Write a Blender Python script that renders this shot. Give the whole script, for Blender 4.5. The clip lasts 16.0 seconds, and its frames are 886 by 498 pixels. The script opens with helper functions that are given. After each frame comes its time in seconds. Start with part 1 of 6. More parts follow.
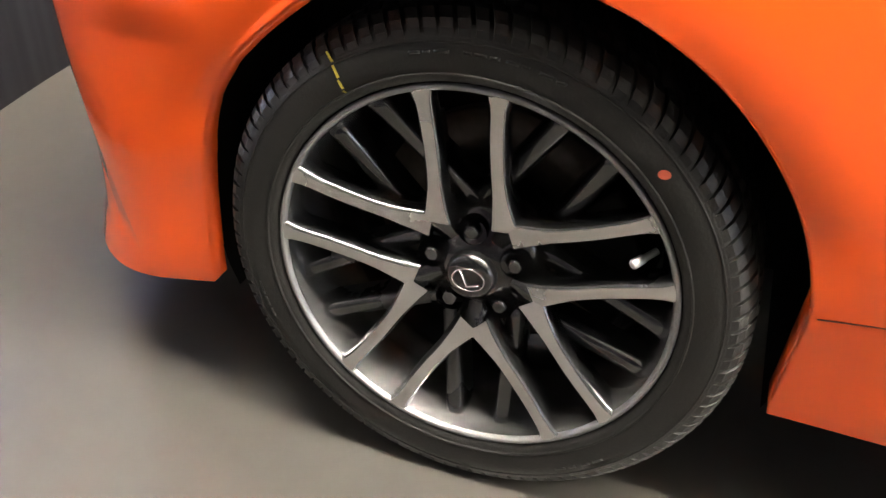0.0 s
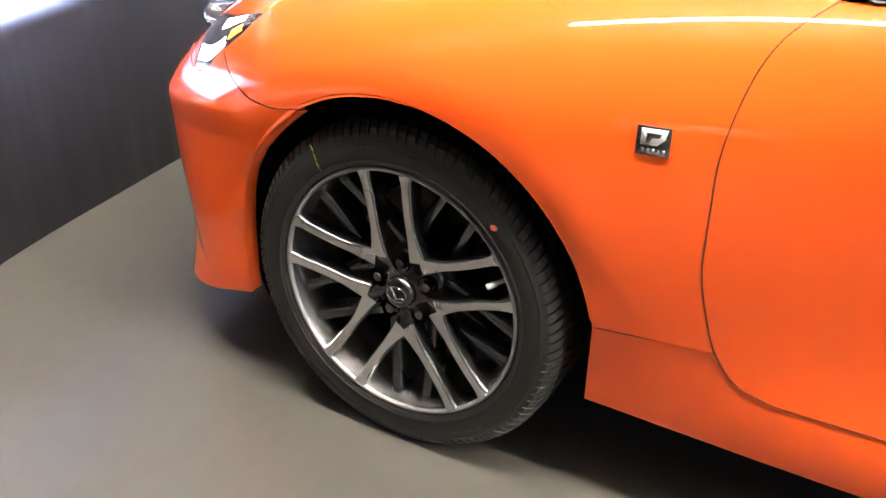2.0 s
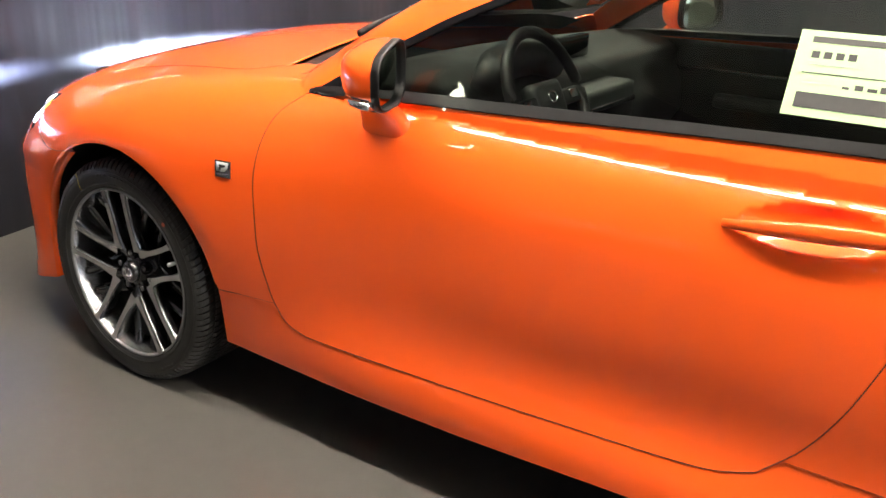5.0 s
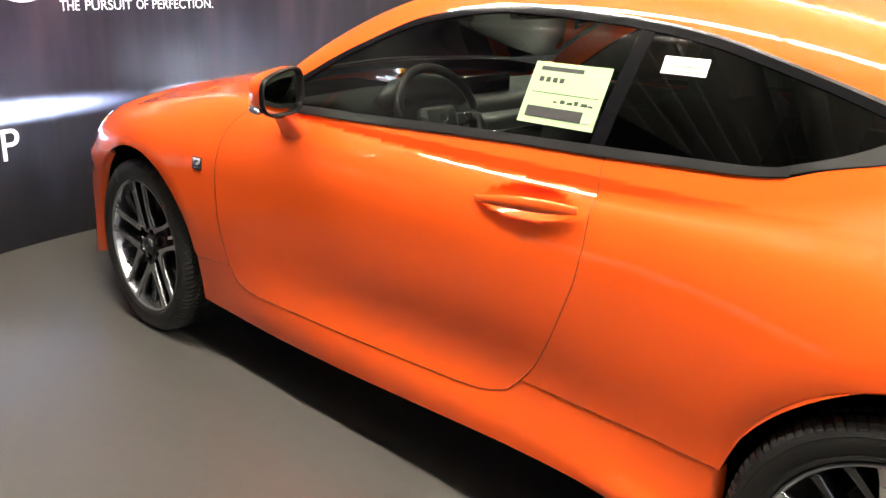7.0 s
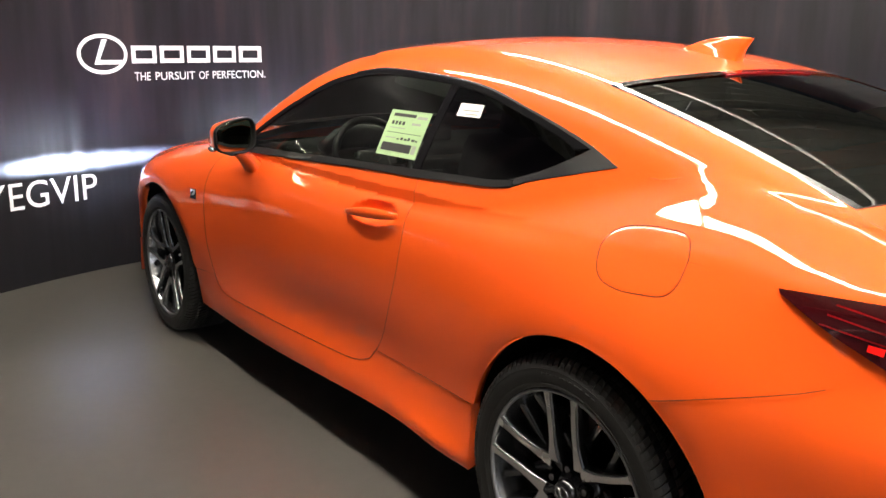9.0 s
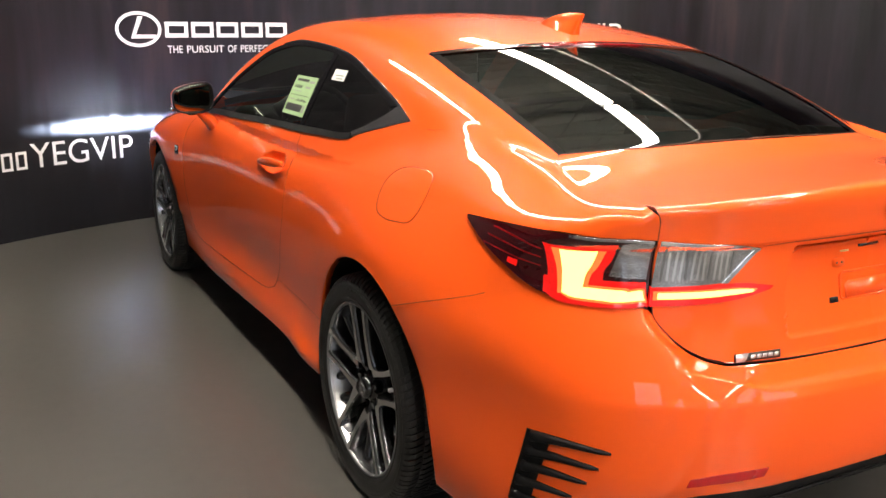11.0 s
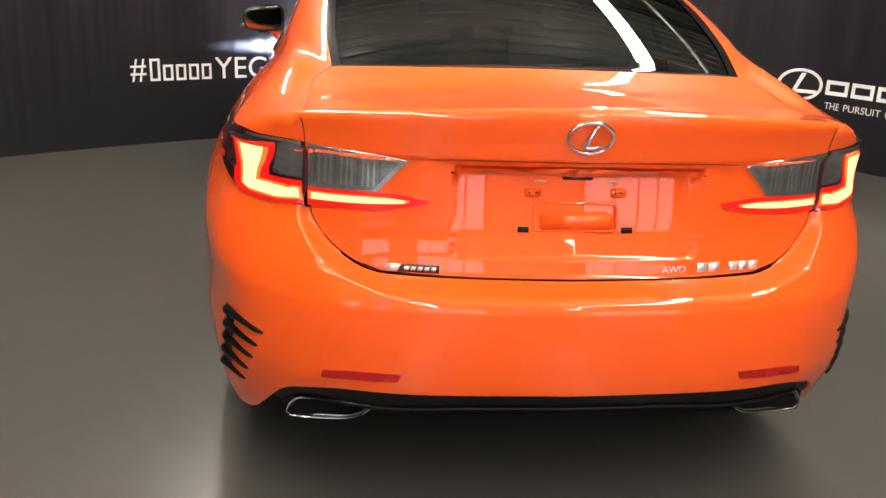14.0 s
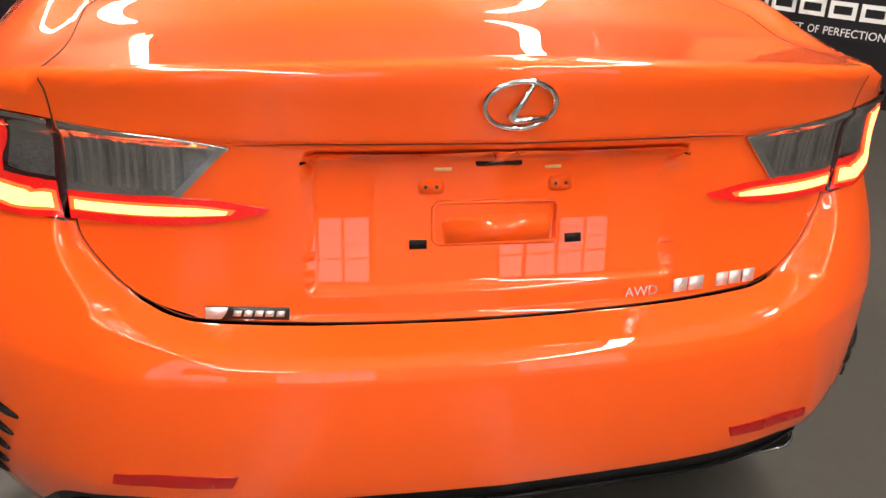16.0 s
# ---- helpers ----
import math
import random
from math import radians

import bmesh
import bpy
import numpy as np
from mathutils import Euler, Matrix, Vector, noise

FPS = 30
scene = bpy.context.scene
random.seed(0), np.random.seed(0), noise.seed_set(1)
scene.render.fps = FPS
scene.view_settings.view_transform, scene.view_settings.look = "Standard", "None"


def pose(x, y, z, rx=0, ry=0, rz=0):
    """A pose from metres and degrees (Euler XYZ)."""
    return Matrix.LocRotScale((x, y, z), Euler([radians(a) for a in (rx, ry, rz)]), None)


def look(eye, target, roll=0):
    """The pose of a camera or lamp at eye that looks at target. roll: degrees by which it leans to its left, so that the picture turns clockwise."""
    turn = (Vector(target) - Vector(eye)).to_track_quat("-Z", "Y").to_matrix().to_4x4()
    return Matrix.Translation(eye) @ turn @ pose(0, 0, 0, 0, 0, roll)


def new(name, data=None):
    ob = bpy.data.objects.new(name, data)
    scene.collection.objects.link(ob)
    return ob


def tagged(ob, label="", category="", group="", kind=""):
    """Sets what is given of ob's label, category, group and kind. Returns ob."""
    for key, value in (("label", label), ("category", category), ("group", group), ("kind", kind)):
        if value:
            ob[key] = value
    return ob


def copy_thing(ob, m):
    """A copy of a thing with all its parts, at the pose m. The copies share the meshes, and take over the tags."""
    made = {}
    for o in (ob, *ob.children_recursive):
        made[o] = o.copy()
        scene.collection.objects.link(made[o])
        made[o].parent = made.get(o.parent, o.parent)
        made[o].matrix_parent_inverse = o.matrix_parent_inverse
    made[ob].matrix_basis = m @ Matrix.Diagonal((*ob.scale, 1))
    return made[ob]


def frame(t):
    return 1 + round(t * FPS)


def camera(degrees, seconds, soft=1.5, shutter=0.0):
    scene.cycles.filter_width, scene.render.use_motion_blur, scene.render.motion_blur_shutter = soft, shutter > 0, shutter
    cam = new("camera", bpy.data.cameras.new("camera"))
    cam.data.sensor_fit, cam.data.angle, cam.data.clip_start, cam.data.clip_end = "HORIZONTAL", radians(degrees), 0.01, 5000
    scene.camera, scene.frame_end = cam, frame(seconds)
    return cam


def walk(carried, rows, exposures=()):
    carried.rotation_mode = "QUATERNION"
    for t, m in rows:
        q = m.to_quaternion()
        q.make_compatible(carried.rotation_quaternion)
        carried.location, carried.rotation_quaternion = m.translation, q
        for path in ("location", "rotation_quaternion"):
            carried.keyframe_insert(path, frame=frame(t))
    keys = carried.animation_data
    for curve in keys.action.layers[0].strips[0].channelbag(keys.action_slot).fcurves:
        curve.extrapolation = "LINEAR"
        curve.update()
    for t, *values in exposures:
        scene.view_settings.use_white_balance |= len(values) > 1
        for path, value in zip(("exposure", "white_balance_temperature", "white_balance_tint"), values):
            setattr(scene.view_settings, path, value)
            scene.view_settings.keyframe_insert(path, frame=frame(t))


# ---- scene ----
# the camera and its way
cam = camera(53.7, 16.0)
PATH = [
    (0, (0.264, -1.724, 0.959), (-0.294, -0.148, -0.139), 1.7),
    (0.5, (0.31, -1.749, 0.996), (-0.339, -0.213, -0.109), 1.6),
    (1, (0.453, -1.891, 1.049), (-0.307, -0.351, 0.025), 0.8),
    (1.5, (0.629, -2.027, 1.126), (-0.237, -0.488, 0.188), 0.2),
    (2, (0.796, -2.071, 1.176), (-0.1, -0.539, 0.253), 0.3),
    (2.5, (1.038, -2.106, 1.234), (0.054, -0.602, 0.357), 1.1),
    (3, (1.196, -2.198, 1.257), (0.204, -0.663, 0.446), 0.9),
    (3.5, (1.446, -2.319, 1.288), (0.472, -0.749, 0.523), 0.6),
    (4, (1.625, -2.361, 1.317), (0.676, -0.759, 0.587), 1.4),
    (4.5, (1.849, -2.324, 1.329), (0.879, -0.733, 0.6), 0.9),
    (4.7, (1.937, -2.318, 1.333), (0.942, -0.741, 0.609), 1.1),
    (6.8, (2.954, -2.357, 1.374), (1.642, -0.982, 0.749), 2.0),
    (7, (3.053, -2.365, 1.367), (1.718, -1.004, 0.764), 1.6),
    (7.5, (3.349, -2.389, 1.364), (1.949, -1.066, 0.826), 1.3),
    (8, (3.588, -2.358, 1.374), (2.147, -1.074, 0.85), 1.3),
    (8.2, (3.695, -2.33, 1.38), (2.221, -1.076, 0.877), 1.3),
    (10.3, (4.638, -1.985, 1.378), (2.979, -0.977, 0.895), 0.6),
    (10.5, (4.72, -1.916, 1.381), (3.044, -0.942, 0.888), 1.0),
    (11, (4.918, -1.81, 1.375), (3.219, -0.884, 0.87), 0.7),
    (11.5, (5.163, -1.675, 1.406), (3.406, -0.852, 0.92), 1.0),
    (12, (5.27, -1.462, 1.382), (3.477, -0.737, 0.874), 1.4),
    (12.5, (5.347, -1.213, 1.355), (3.515, -0.651, 0.785), 3.4),
    (13, (5.465, -1.01, 1.347), (3.63, -0.516, 0.722), 3.5),
    (13.5, (5.559, -0.779, 1.36), (3.695, -0.436, 0.722), 3.3),
    (14, (5.514, -0.508, 1.334), (3.627, -0.291, 0.708), 2.4),
    (14.5, (5.456, -0.32, 1.326), (3.565, -0.193, 0.689), 1.4),
    (15, (5.386, -0.269, 1.317), (3.498, -0.152, 0.669), 0.6),
    (15.5, (5.13, -0.312, 1.309), (3.273, -0.091, 0.599), 1.7),
    (16, (4.814, -0.362, 1.275), (3.035, 0.077, 0.473), 2.9),
]
EXPOSURES = [(0.0, 2.22), (0.5, 2.25), (1.5, 2.28), (2.2, 1.87), (3.0, 1.45), (3.5, 1.44), (7.0, 1.24), (7.5, 0.88), (8.0, 0.72), (11.0, 0.27), (12.0, 0.3), (13.0, 0.17), (14.5, 0.17), (16.0, 0.0)]
walk(cam, [(t, look(eye, target, roll)) for t, eye, target, roll in PATH], EXPOSURES)
LIGHT_HEIGHT = 3.3
LIGHTS = [(x, y) for y in (-1.35, 1.5) for x in (0.3, 2.7, 5.1, 7.5, 9.9)]
PIPES = (-2.1, 2.2)
BEAM_POWER, SPILL_POWER = 1900.0, 28.0

# ---- the car's outer form, as a field that is zero on the skin: x to the rear from the front axle, y from the centreline, z up ----
def curve(xs, ys, tight=False):
    """A smooth run of values through the knots, straight on beyond both ends; tight: without any overshoot."""
    xs, ys = np.array(xs, float), np.array(ys, float)
    h, d, n = np.diff(xs), np.diff(ys) / np.diff(xs), len(xs)
    if tight or n < 3:
        m = np.r_[d[0], (d[1:] * h[:-1] + d[:-1] * h[1:]) / (h[1:] + h[:-1]), d[-1]]
        m[1:-1] = np.where(d[1:] * d[:-1] > 0, np.sign(m[1:-1]) * np.minimum(np.abs(m[1:-1]), 1.5 * np.minimum(np.abs(d[1:]), np.abs(d[:-1]))), 0)
    else:
        a, r = np.zeros((n, n)), np.zeros(n)
        a[0, :2], r[0], a[-1, -2:], r[-1] = (2, 1), 3 * d[0], (1, 2), 3 * d[-1]
        for i in range(1, n - 1):
            a[i, i - 1 : i + 2], r[i] = (h[i], 2 * (h[i] + h[i - 1]), h[i - 1]), 3 * (h[i] * d[i - 1] + h[i - 1] * d[i])
        m = np.linalg.solve(a, r)

    def at(x):
        x = np.asarray(x, float)
        i = np.clip(np.searchsorted(xs, x) - 1, 0, len(h) - 1)
        s = (np.clip(x, xs[0], xs[-1]) - xs[i]) / h[i]
        v = ys[i] * (1 + 2 * s) * (1 - s) ** 2 + h[i] * m[i] * s * (1 - s) ** 2 + ys[i + 1] * s * s * (3 - 2 * s) + h[i] * m[i + 1] * s * s * (s - 1)
        return v + np.where(x < xs[0], (x - xs[0]) * m[0], 0) + np.where(x > xs[-1], (x - xs[-1]) * m[-1], 0)
    return at


SX = [-0.6, -0.3, 0, 0.4, 0.7, 1.2, 1.8, 2.3, 2.73, 3.1, 3.4, 3.65]
SIDE = [  # height, half width at the stations SX
    (0.12, curve(SX, [0.84, 0.85, 0.84, 0.835, 0.835, 0.835, 0.835, 0.845, 0.85, 0.82, 0.76, 0.69])),
    (0.22, curve(SX, [0.848, 0.876, 0.875, 0.856, 0.86, 0.86, 0.86, 0.875, 0.885, 0.87, 0.80, 0.715])),
    (0.30, curve(SX, [0.842, 0.883, 0.895, 0.868, 0.868, 0.862, 0.860, 0.878, 0.90, 0.89, 0.825, 0.73])),
    (0.38, curve(SX, [0.832, 0.889, 0.91, 0.882, 0.868, 0.848, 0.843, 0.870, 0.91, 0.902, 0.83, 0.73])),
    (0.55, curve(SX, [0.81, 0.90, 0.925, 0.905, 0.877, 0.857, 0.852, 0.874, 0.92, 0.905, 0.833, 0.722])),
    (0.70, curve(SX, [0.765, 0.893, 0.928, 0.908, 0.882, 0.864, 0.860, 0.873, 0.92, 0.902, 0.842, 0.735])),
    (0.80, curve(SX, [0.70, 0.85, 0.90, 0.895, 0.874, 0.860, 0.854, 0.862, 0.897, 0.876, 0.808, 0.70])),
    (0.88, curve(SX, [0.64, 0.79, 0.84, 0.855, 0.848, 0.838, 0.832, 0.838, 0.86, 0.836, 0.795, 0.705])),
    (0.95, curve(SX, [0.53, 0.71, 0.765, 0.80, 0.81, 0.808, 0.80, 0.80, 0.81, 0.795, 0.775, 0.69])),
    (1.02, curve(SX, [0.4, 0.62, 0.69, 0.73, 0.77, 0.775, 0.765, 0.755, 0.755, 0.738, 0.70, 0.63])),
    (1.12, curve(SX, [0.2, 0.45, 0.55, 0.62, 0.69, 0.72, 0.71, 0.69, 0.67, 0.65, 0.60, 0.50])),
]
REAR = curve([0.2, 0.30, 0.36, 0.45, 0.55, 0.61, 0.634, 0.646, 0.656, 0.667, 0.68, 0.80, 0.90, 0.922, 0.936, 0.97, 1.02, 1.06], [3.66, 3.735, 3.77, 3.80, 3.807, 3.805, 3.798, 3.782, 3.752, 3.724, 3.715, 3.698, 3.701, 3.704, 3.716, 3.724, 3.737, 3.74], tight=True)
REAR_OUTER = curve([0.60, 0.64, 0.70, 0.76, 0.82, 0.88], [3.806, 3.797, 3.772, 3.741, 3.708, 3.700])
LID_EDGE = curve([0.60, 0.670, 0.6905, 0.727, 0.7885, 0.90], [0.30, 0.430, 0.4985, 0.552, 0.5925, 0.601], tight=True)
REAR_PLAN = curve([0, 0.3, 0.5, 0.6, 0.7, 0.8, 0.9], [0, 0.018, 0.06, 0.105, 0.175, 0.28, 0.42])
NOSE = curve([0.14, 0.19, 0.25, 0.3, 0.5, 0.585, 0.62, 0.70, 0.78, 0.86, 0.95], [-0.890, -0.876, -0.862, -0.860, -0.885, -0.893, -0.872, -0.79, -0.69, -0.52, -0.2], tight=True)
NOSE_PLAN = curve([0, 0.3, 0.5, 0.7, 0.78, 0.9], [0, 0.03, 0.07, 0.16, 0.23, 0.4])
TOP = curve([-0.9, -0.7, -0.6, -0.45, -0.2, 0.0, 0.3, 0.6, 1.0, 2.6, 3.0, 3.2, 3.26, 3.30, 3.34, 3.38, 3.42, 3.50, 3.60, 3.68, 3.74, 3.8], [0.62, 0.80, 0.86, 0.915, 0.95, 0.972, 0.993, 1.01, 1.0, 1.02, 1.070, 1.082, 1.076, 1.067, 1.057, 1.050, 1.0465, 1.0445, 1.0455, 1.048, 1.051, 1.054])
TOP_CROWN = curve([-0.8, -0.2, 0.3, 0.6, 2.6, 3.2, 3.7], [0.13, 0.11, 0.07, 0.06, 0.05, 0.06, 0.05])
ROOF = curve([0.1, 0.35, 0.8, 1.2, 1.45, 1.75, 2.1, 2.45, 2.8, 3.2, 3.3, 3.6], [0.88, 0.99, 1.215, 1.355, 1.392, 1.405, 1.392, 1.344, 1.256, 1.106, 1.058, 0.92])
ROOF_CROWN = curve([0.3, 0.7, 1.2, 1.6, 2.5, 3.2], [0.36, 0.24, 0.15, 0.13, 0.16, 0.16])
GLASS_IN = curve([0.5, 1.0, 1.9, 2.5, 2.8, 3.2, 3.5], [0.01, 0.0, 0.0, 0.012, 0.04, 0.12, 0.2])
SEAT_IN = curve([-1, 2.2, 2.5, 2.9, 3.2, 4], [0.014, 0.014, 0.04, 0.11, 0.12, 0.12])


def smax(a, b, k):
    return np.maximum(a, b) + np.maximum(k - np.abs(a - b), 0) ** 2 / (4 * k)


KNOTS = np.array([row[0] for row in SIDE])


def knot_slopes():
    """The matrix that turns widths at the knots into slopes of a smooth line up the flank."""
    n, h = len(KNOTS), np.diff(KNOTS)
    a, b = np.zeros((n, n)), np.zeros((n, n))
    a[0, :2], a[-1, -2:] = (2, 1), (1, 2)
    b[0, :2], b[-1, -2:] = np.array((-3, 3)) / h[0], np.array((-3, 3)) / h[-1]
    for i in range(1, n - 1):
        a[i, i - 1 : i + 2] = h[i], 2 * (h[i] + h[i - 1]), h[i - 1]
        p, q = 3 * h[i] / h[i - 1], 3 * h[i - 1] / h[i]
        b[i, i - 1 : i + 2] = -p, p - q, q
    return np.linalg.solve(a, b)


SLOPES = knot_slopes()


def half_width(x, z):
    vals = np.stack([row[1](x) for row in SIDE])
    m = np.tensordot(SLOPES, vals, 1)
    z = np.clip(z, KNOTS[0], KNOTS[-1])
    i = np.clip(np.searchsorted(KNOTS, z) - 1, 0, len(KNOTS) - 2)

    def pick(a, j):
        return np.take_along_axis(a, np.asarray(j)[None], 0)[0]
    hh = KNOTS[i + 1] - KNOTS[i]
    s = (z - KNOTS[i]) / hh
    w = pick(vals, i) * (1 + 2 * s) * (1 - s) ** 2 + hh * pick(m, i) * s * (1 - s) ** 2 + pick(vals, i + 1) * s * s * (3 - 2 * s) + hh * pick(m, i + 1) * s * s * (s - 1)
    scoop = 0.030 * np.clip(1 - ((x - 1.815) / 0.128) ** 2 - ((z - 0.864 - 0.06 * (x - 1.8)) / 0.040) ** 2, 0, 1) ** 1.1
    flick = 0.016 * np.exp(-(((x - 2.22) / 0.16) ** 2) - ((z - 0.27) / 0.04) ** 2)
    crest = 0.598 + 0.14 * (x + 0.63)
    ridge = 0.010 * np.clip(1.12 - np.sqrt((z - crest) ** 2 + 0.006 ** 2) / 0.05, 0, 1) * np.clip((-0.33 - x) / 0.12, 0, 1)
    edge = -0.555 - 0.684 * (z - 0.265)
    pocket = 0.5 * np.clip(edge - x, 0, 0.05) * np.clip((z - 0.222) / 0.03, 0, 1) * np.clip((0.43 - z) / 0.05, 0, 1)
    rolled = 0.0
    for cx, rx, rz in ((0.004, 0.388, 0.395), (2.772, 0.408, 0.398)):
        away = (np.hypot((x - cx) / rx, (z - 0.337) / rz) - 1) * 0.40
        rolled = rolled + 0.0062 * np.clip(1 - np.sqrt(away ** 2 + 1e-6) / 0.07, 0, 1) ** 2 * np.clip((z - 0.42) / 0.08, 0, 1)
    return w - scoop - pocket + flick + ridge - rolled


def field(p):
    x, y, z = p[..., 0], np.abs(p[..., 1]), p[..., 2]
    side = y - half_width(x, z)
    top = (z - (TOP(x) - TOP_CROWN(x) * (y / 0.8) ** 2)) * 0.95
    plate = np.clip((0.283 - y) / 0.018, 0, 1) * np.clip((z - 0.706) / 0.012, 0, 1) * np.clip((0.916 - z) / 0.014, 0, 1)
    plate = plate * plate * (3 - 2 * plate)
    corner = 0.52 + 0.35 * (0.63 - z)
    fold = 0.008 * np.clip(1.1 - np.sqrt((y - corner) ** 2 + 0.008 ** 2) / 0.07, 0, 1) * np.clip((z - 0.36) / 0.06, 0, 1) * np.clip((0.66 - z) / 0.03, 0, 1)
    proud = np.clip((y - LID_EDGE(z)) / np.hypot(1, (LID_EDGE(z + 0.014) - LID_EDGE(z - 0.014)) / 0.028) / 0.03, 0, 1)
    proud = proud * proud * (3 - 2 * proud) * np.where((z > 0.62) & (z < 0.87), np.maximum(REAR_OUTER(z) - REAR(z), 0), 0)
    rear = (x - REAR(z) - proud + REAR_PLAN(y) + (0.008 + 0.19 * np.clip(z - 0.706, 0, 0.22)) * plate - fold) * 0.9
    nose = (NOSE(z) + NOSE_PLAN(y) - x) * 0.85
    aft = np.clip((x - 3.2) / 0.3, 0, 1)
    lower = smax(smax(smax(side, top, 0.07 - 0.04 * aft), rear, 0.03 - 0.012 * np.clip((z - 0.95) / 0.04, 0, 1)), nose, 0.06)
    up = np.maximum(z - 0.98, -0.03)
    cabin = smax((y - (0.787 - 0.42 * up - 0.30 * up * up - GLASS_IN(x))) * 0.9, (z - (ROOF(x) - ROOF_CROWN(x) * y * y)) * 0.93, 0.07)
    blend = np.clip((y - 0.575) / 0.10, 0, 1)
    blend = blend * blend * (3 - 2 * blend)
    return -smax(-lower, -np.maximum(cabin, 0.9 - z), 0.012 + (SEAT_IN(x) - 0.012) * blend)


def slope(p, e=1e-3):
    return np.stack([(field(p + e * d) - field(p - e * d)) / (2 * e) for d in np.eye(3)], -1)


def settle(p, lift=0.0, rounds=7):
    """Points brought onto the skin, or a little over or under it."""
    p = np.array(p, float)
    for _ in range(rounds):
        g = slope(p)
        p = p - ((field(p) - lift) / np.maximum((g * g).sum(-1), 1e-6))[..., None] * g
    return p


def on_side(x, z, sign=-1):
    """The skin's point at (x, z), met from the side."""
    x, z = np.broadcast_arrays(np.asarray(x, float), np.asarray(z, float))
    lo, hi = np.full(x.shape, 0.0), np.full(x.shape, 1.3)
    for _ in range(40):
        mid = (lo + hi) / 2
        inside = field(np.stack([x, sign * mid, z], -1)) < 0
        lo, hi = np.where(inside, mid, lo), np.where(inside, hi, mid)
    return np.stack([x, sign * lo, z], -1)


def on_top(x, y):
    x, y = np.broadcast_arrays(np.asarray(x, float), np.asarray(y, float))
    lo, hi = np.full(x.shape, 0.4), np.full(x.shape, 1.6)
    for _ in range(40):
        mid = (lo + hi) / 2
        inside = field(np.stack([x, y, mid], -1)) < 0
        lo, hi = np.where(inside, mid, lo), np.where(inside, hi, mid)
    return np.stack([x, y, lo], -1)


def on_rear(y, z):
    y, z = np.broadcast_arrays(np.asarray(y, float), np.asarray(z, float))
    lo, hi = np.full(y.shape, 2.9), np.full(y.shape, 4.1)
    for _ in range(40):
        mid = (lo + hi) / 2
        inside = field(np.stack([mid, y, z], -1)) < 0
        lo, hi = np.where(inside, mid, lo), np.where(inside, hi, mid)
    return np.stack([lo, y, z], -1)


# ---- world and lights ----
world = bpy.data.worlds.new("world")
scene.world = world
world.use_nodes = True
world.node_tree.nodes["Background"].inputs[0].default_value = (0.5, 0.52, 0.55, 1)
world.node_tree.nodes["Background"].inputs[1].default_value = 0.02
TUBE_POWER = 58.0


# ---- materials ----
def material(name, base, rough=0.5, metal=0.0, vary=0.12, scale=6.0, fine=90.0, bump=0.0, coat=0.0, coat_rough=0.03, rough_vary=0.06, spec=0.5, glow=None, glow_power=0.0):
    m = bpy.data.materials.new(name)
    m.use_nodes = True
    nt = m.node_tree
    n, link = nt.nodes, nt.links.new
    p = n["Principled BSDF"]
    co = n.new("ShaderNodeTexCoord")
    big, small = n.new("ShaderNodeTexNoise"), n.new("ShaderNodeTexNoise")
    big.inputs["Scale"].default_value, small.inputs["Scale"].default_value = scale, fine
    big.inputs["Detail"].default_value, small.inputs["Detail"].default_value = 5, 3
    for t in (big, small):
        link(co.outputs["Object"], t.inputs["Vector"])
    add = n.new("ShaderNodeMath")
    add.operation = "ADD"
    link(big.outputs["Fac"], add.inputs[0])
    link(small.outputs["Fac"], add.inputs[1])
    span = n.new("ShaderNodeMapRange")
    span.inputs["From Min"].default_value, span.inputs["From Max"].default_value = 0.6, 1.4
    span.inputs["To Min"].default_value, span.inputs["To Max"].default_value = 1 - vary, 1 + vary
    link(add.outputs[0], span.inputs["Value"])
    mul = n.new("ShaderNodeMix")
    mul.data_type, mul.blend_type = "RGBA", "MULTIPLY"
    mul.inputs[0].default_value = 1
    mul.inputs[6].default_value = (*base, 1)
    link(span.outputs[0], mul.inputs[7])
    link(mul.outputs[2], p.inputs["Base Color"])
    r = n.new("ShaderNodeMapRange")
    r.inputs["From Min"].default_value, r.inputs["From Max"].default_value = 0.3, 0.7
    r.inputs["To Min"].default_value, r.inputs["To Max"].default_value = max(rough - rough_vary, 0.0), rough + rough_vary
    link(big.outputs["Fac"], r.inputs["Value"])
    link(r.outputs[0], p.inputs["Roughness"])
    p.inputs["Metallic"].default_value = metal
    p.inputs["Specular IOR Level"].default_value = spec
    p.inputs["Coat Weight"].default_value = coat
    p.inputs["Coat Roughness"].default_value = coat_rough
    if bump:
        b = n.new("ShaderNodeBump")
        b.inputs["Strength"].default_value, b.inputs["Distance"].default_value = bump, 0.002
        link(small.outputs["Fac"], b.inputs["Height"])
        link(b.outputs[0], p.inputs["Normal"])
    if glow:
        p.inputs["Emission Color"].default_value = (*glow, 1)
        p.inputs["Emission Strength"].default_value = glow_power
    return m


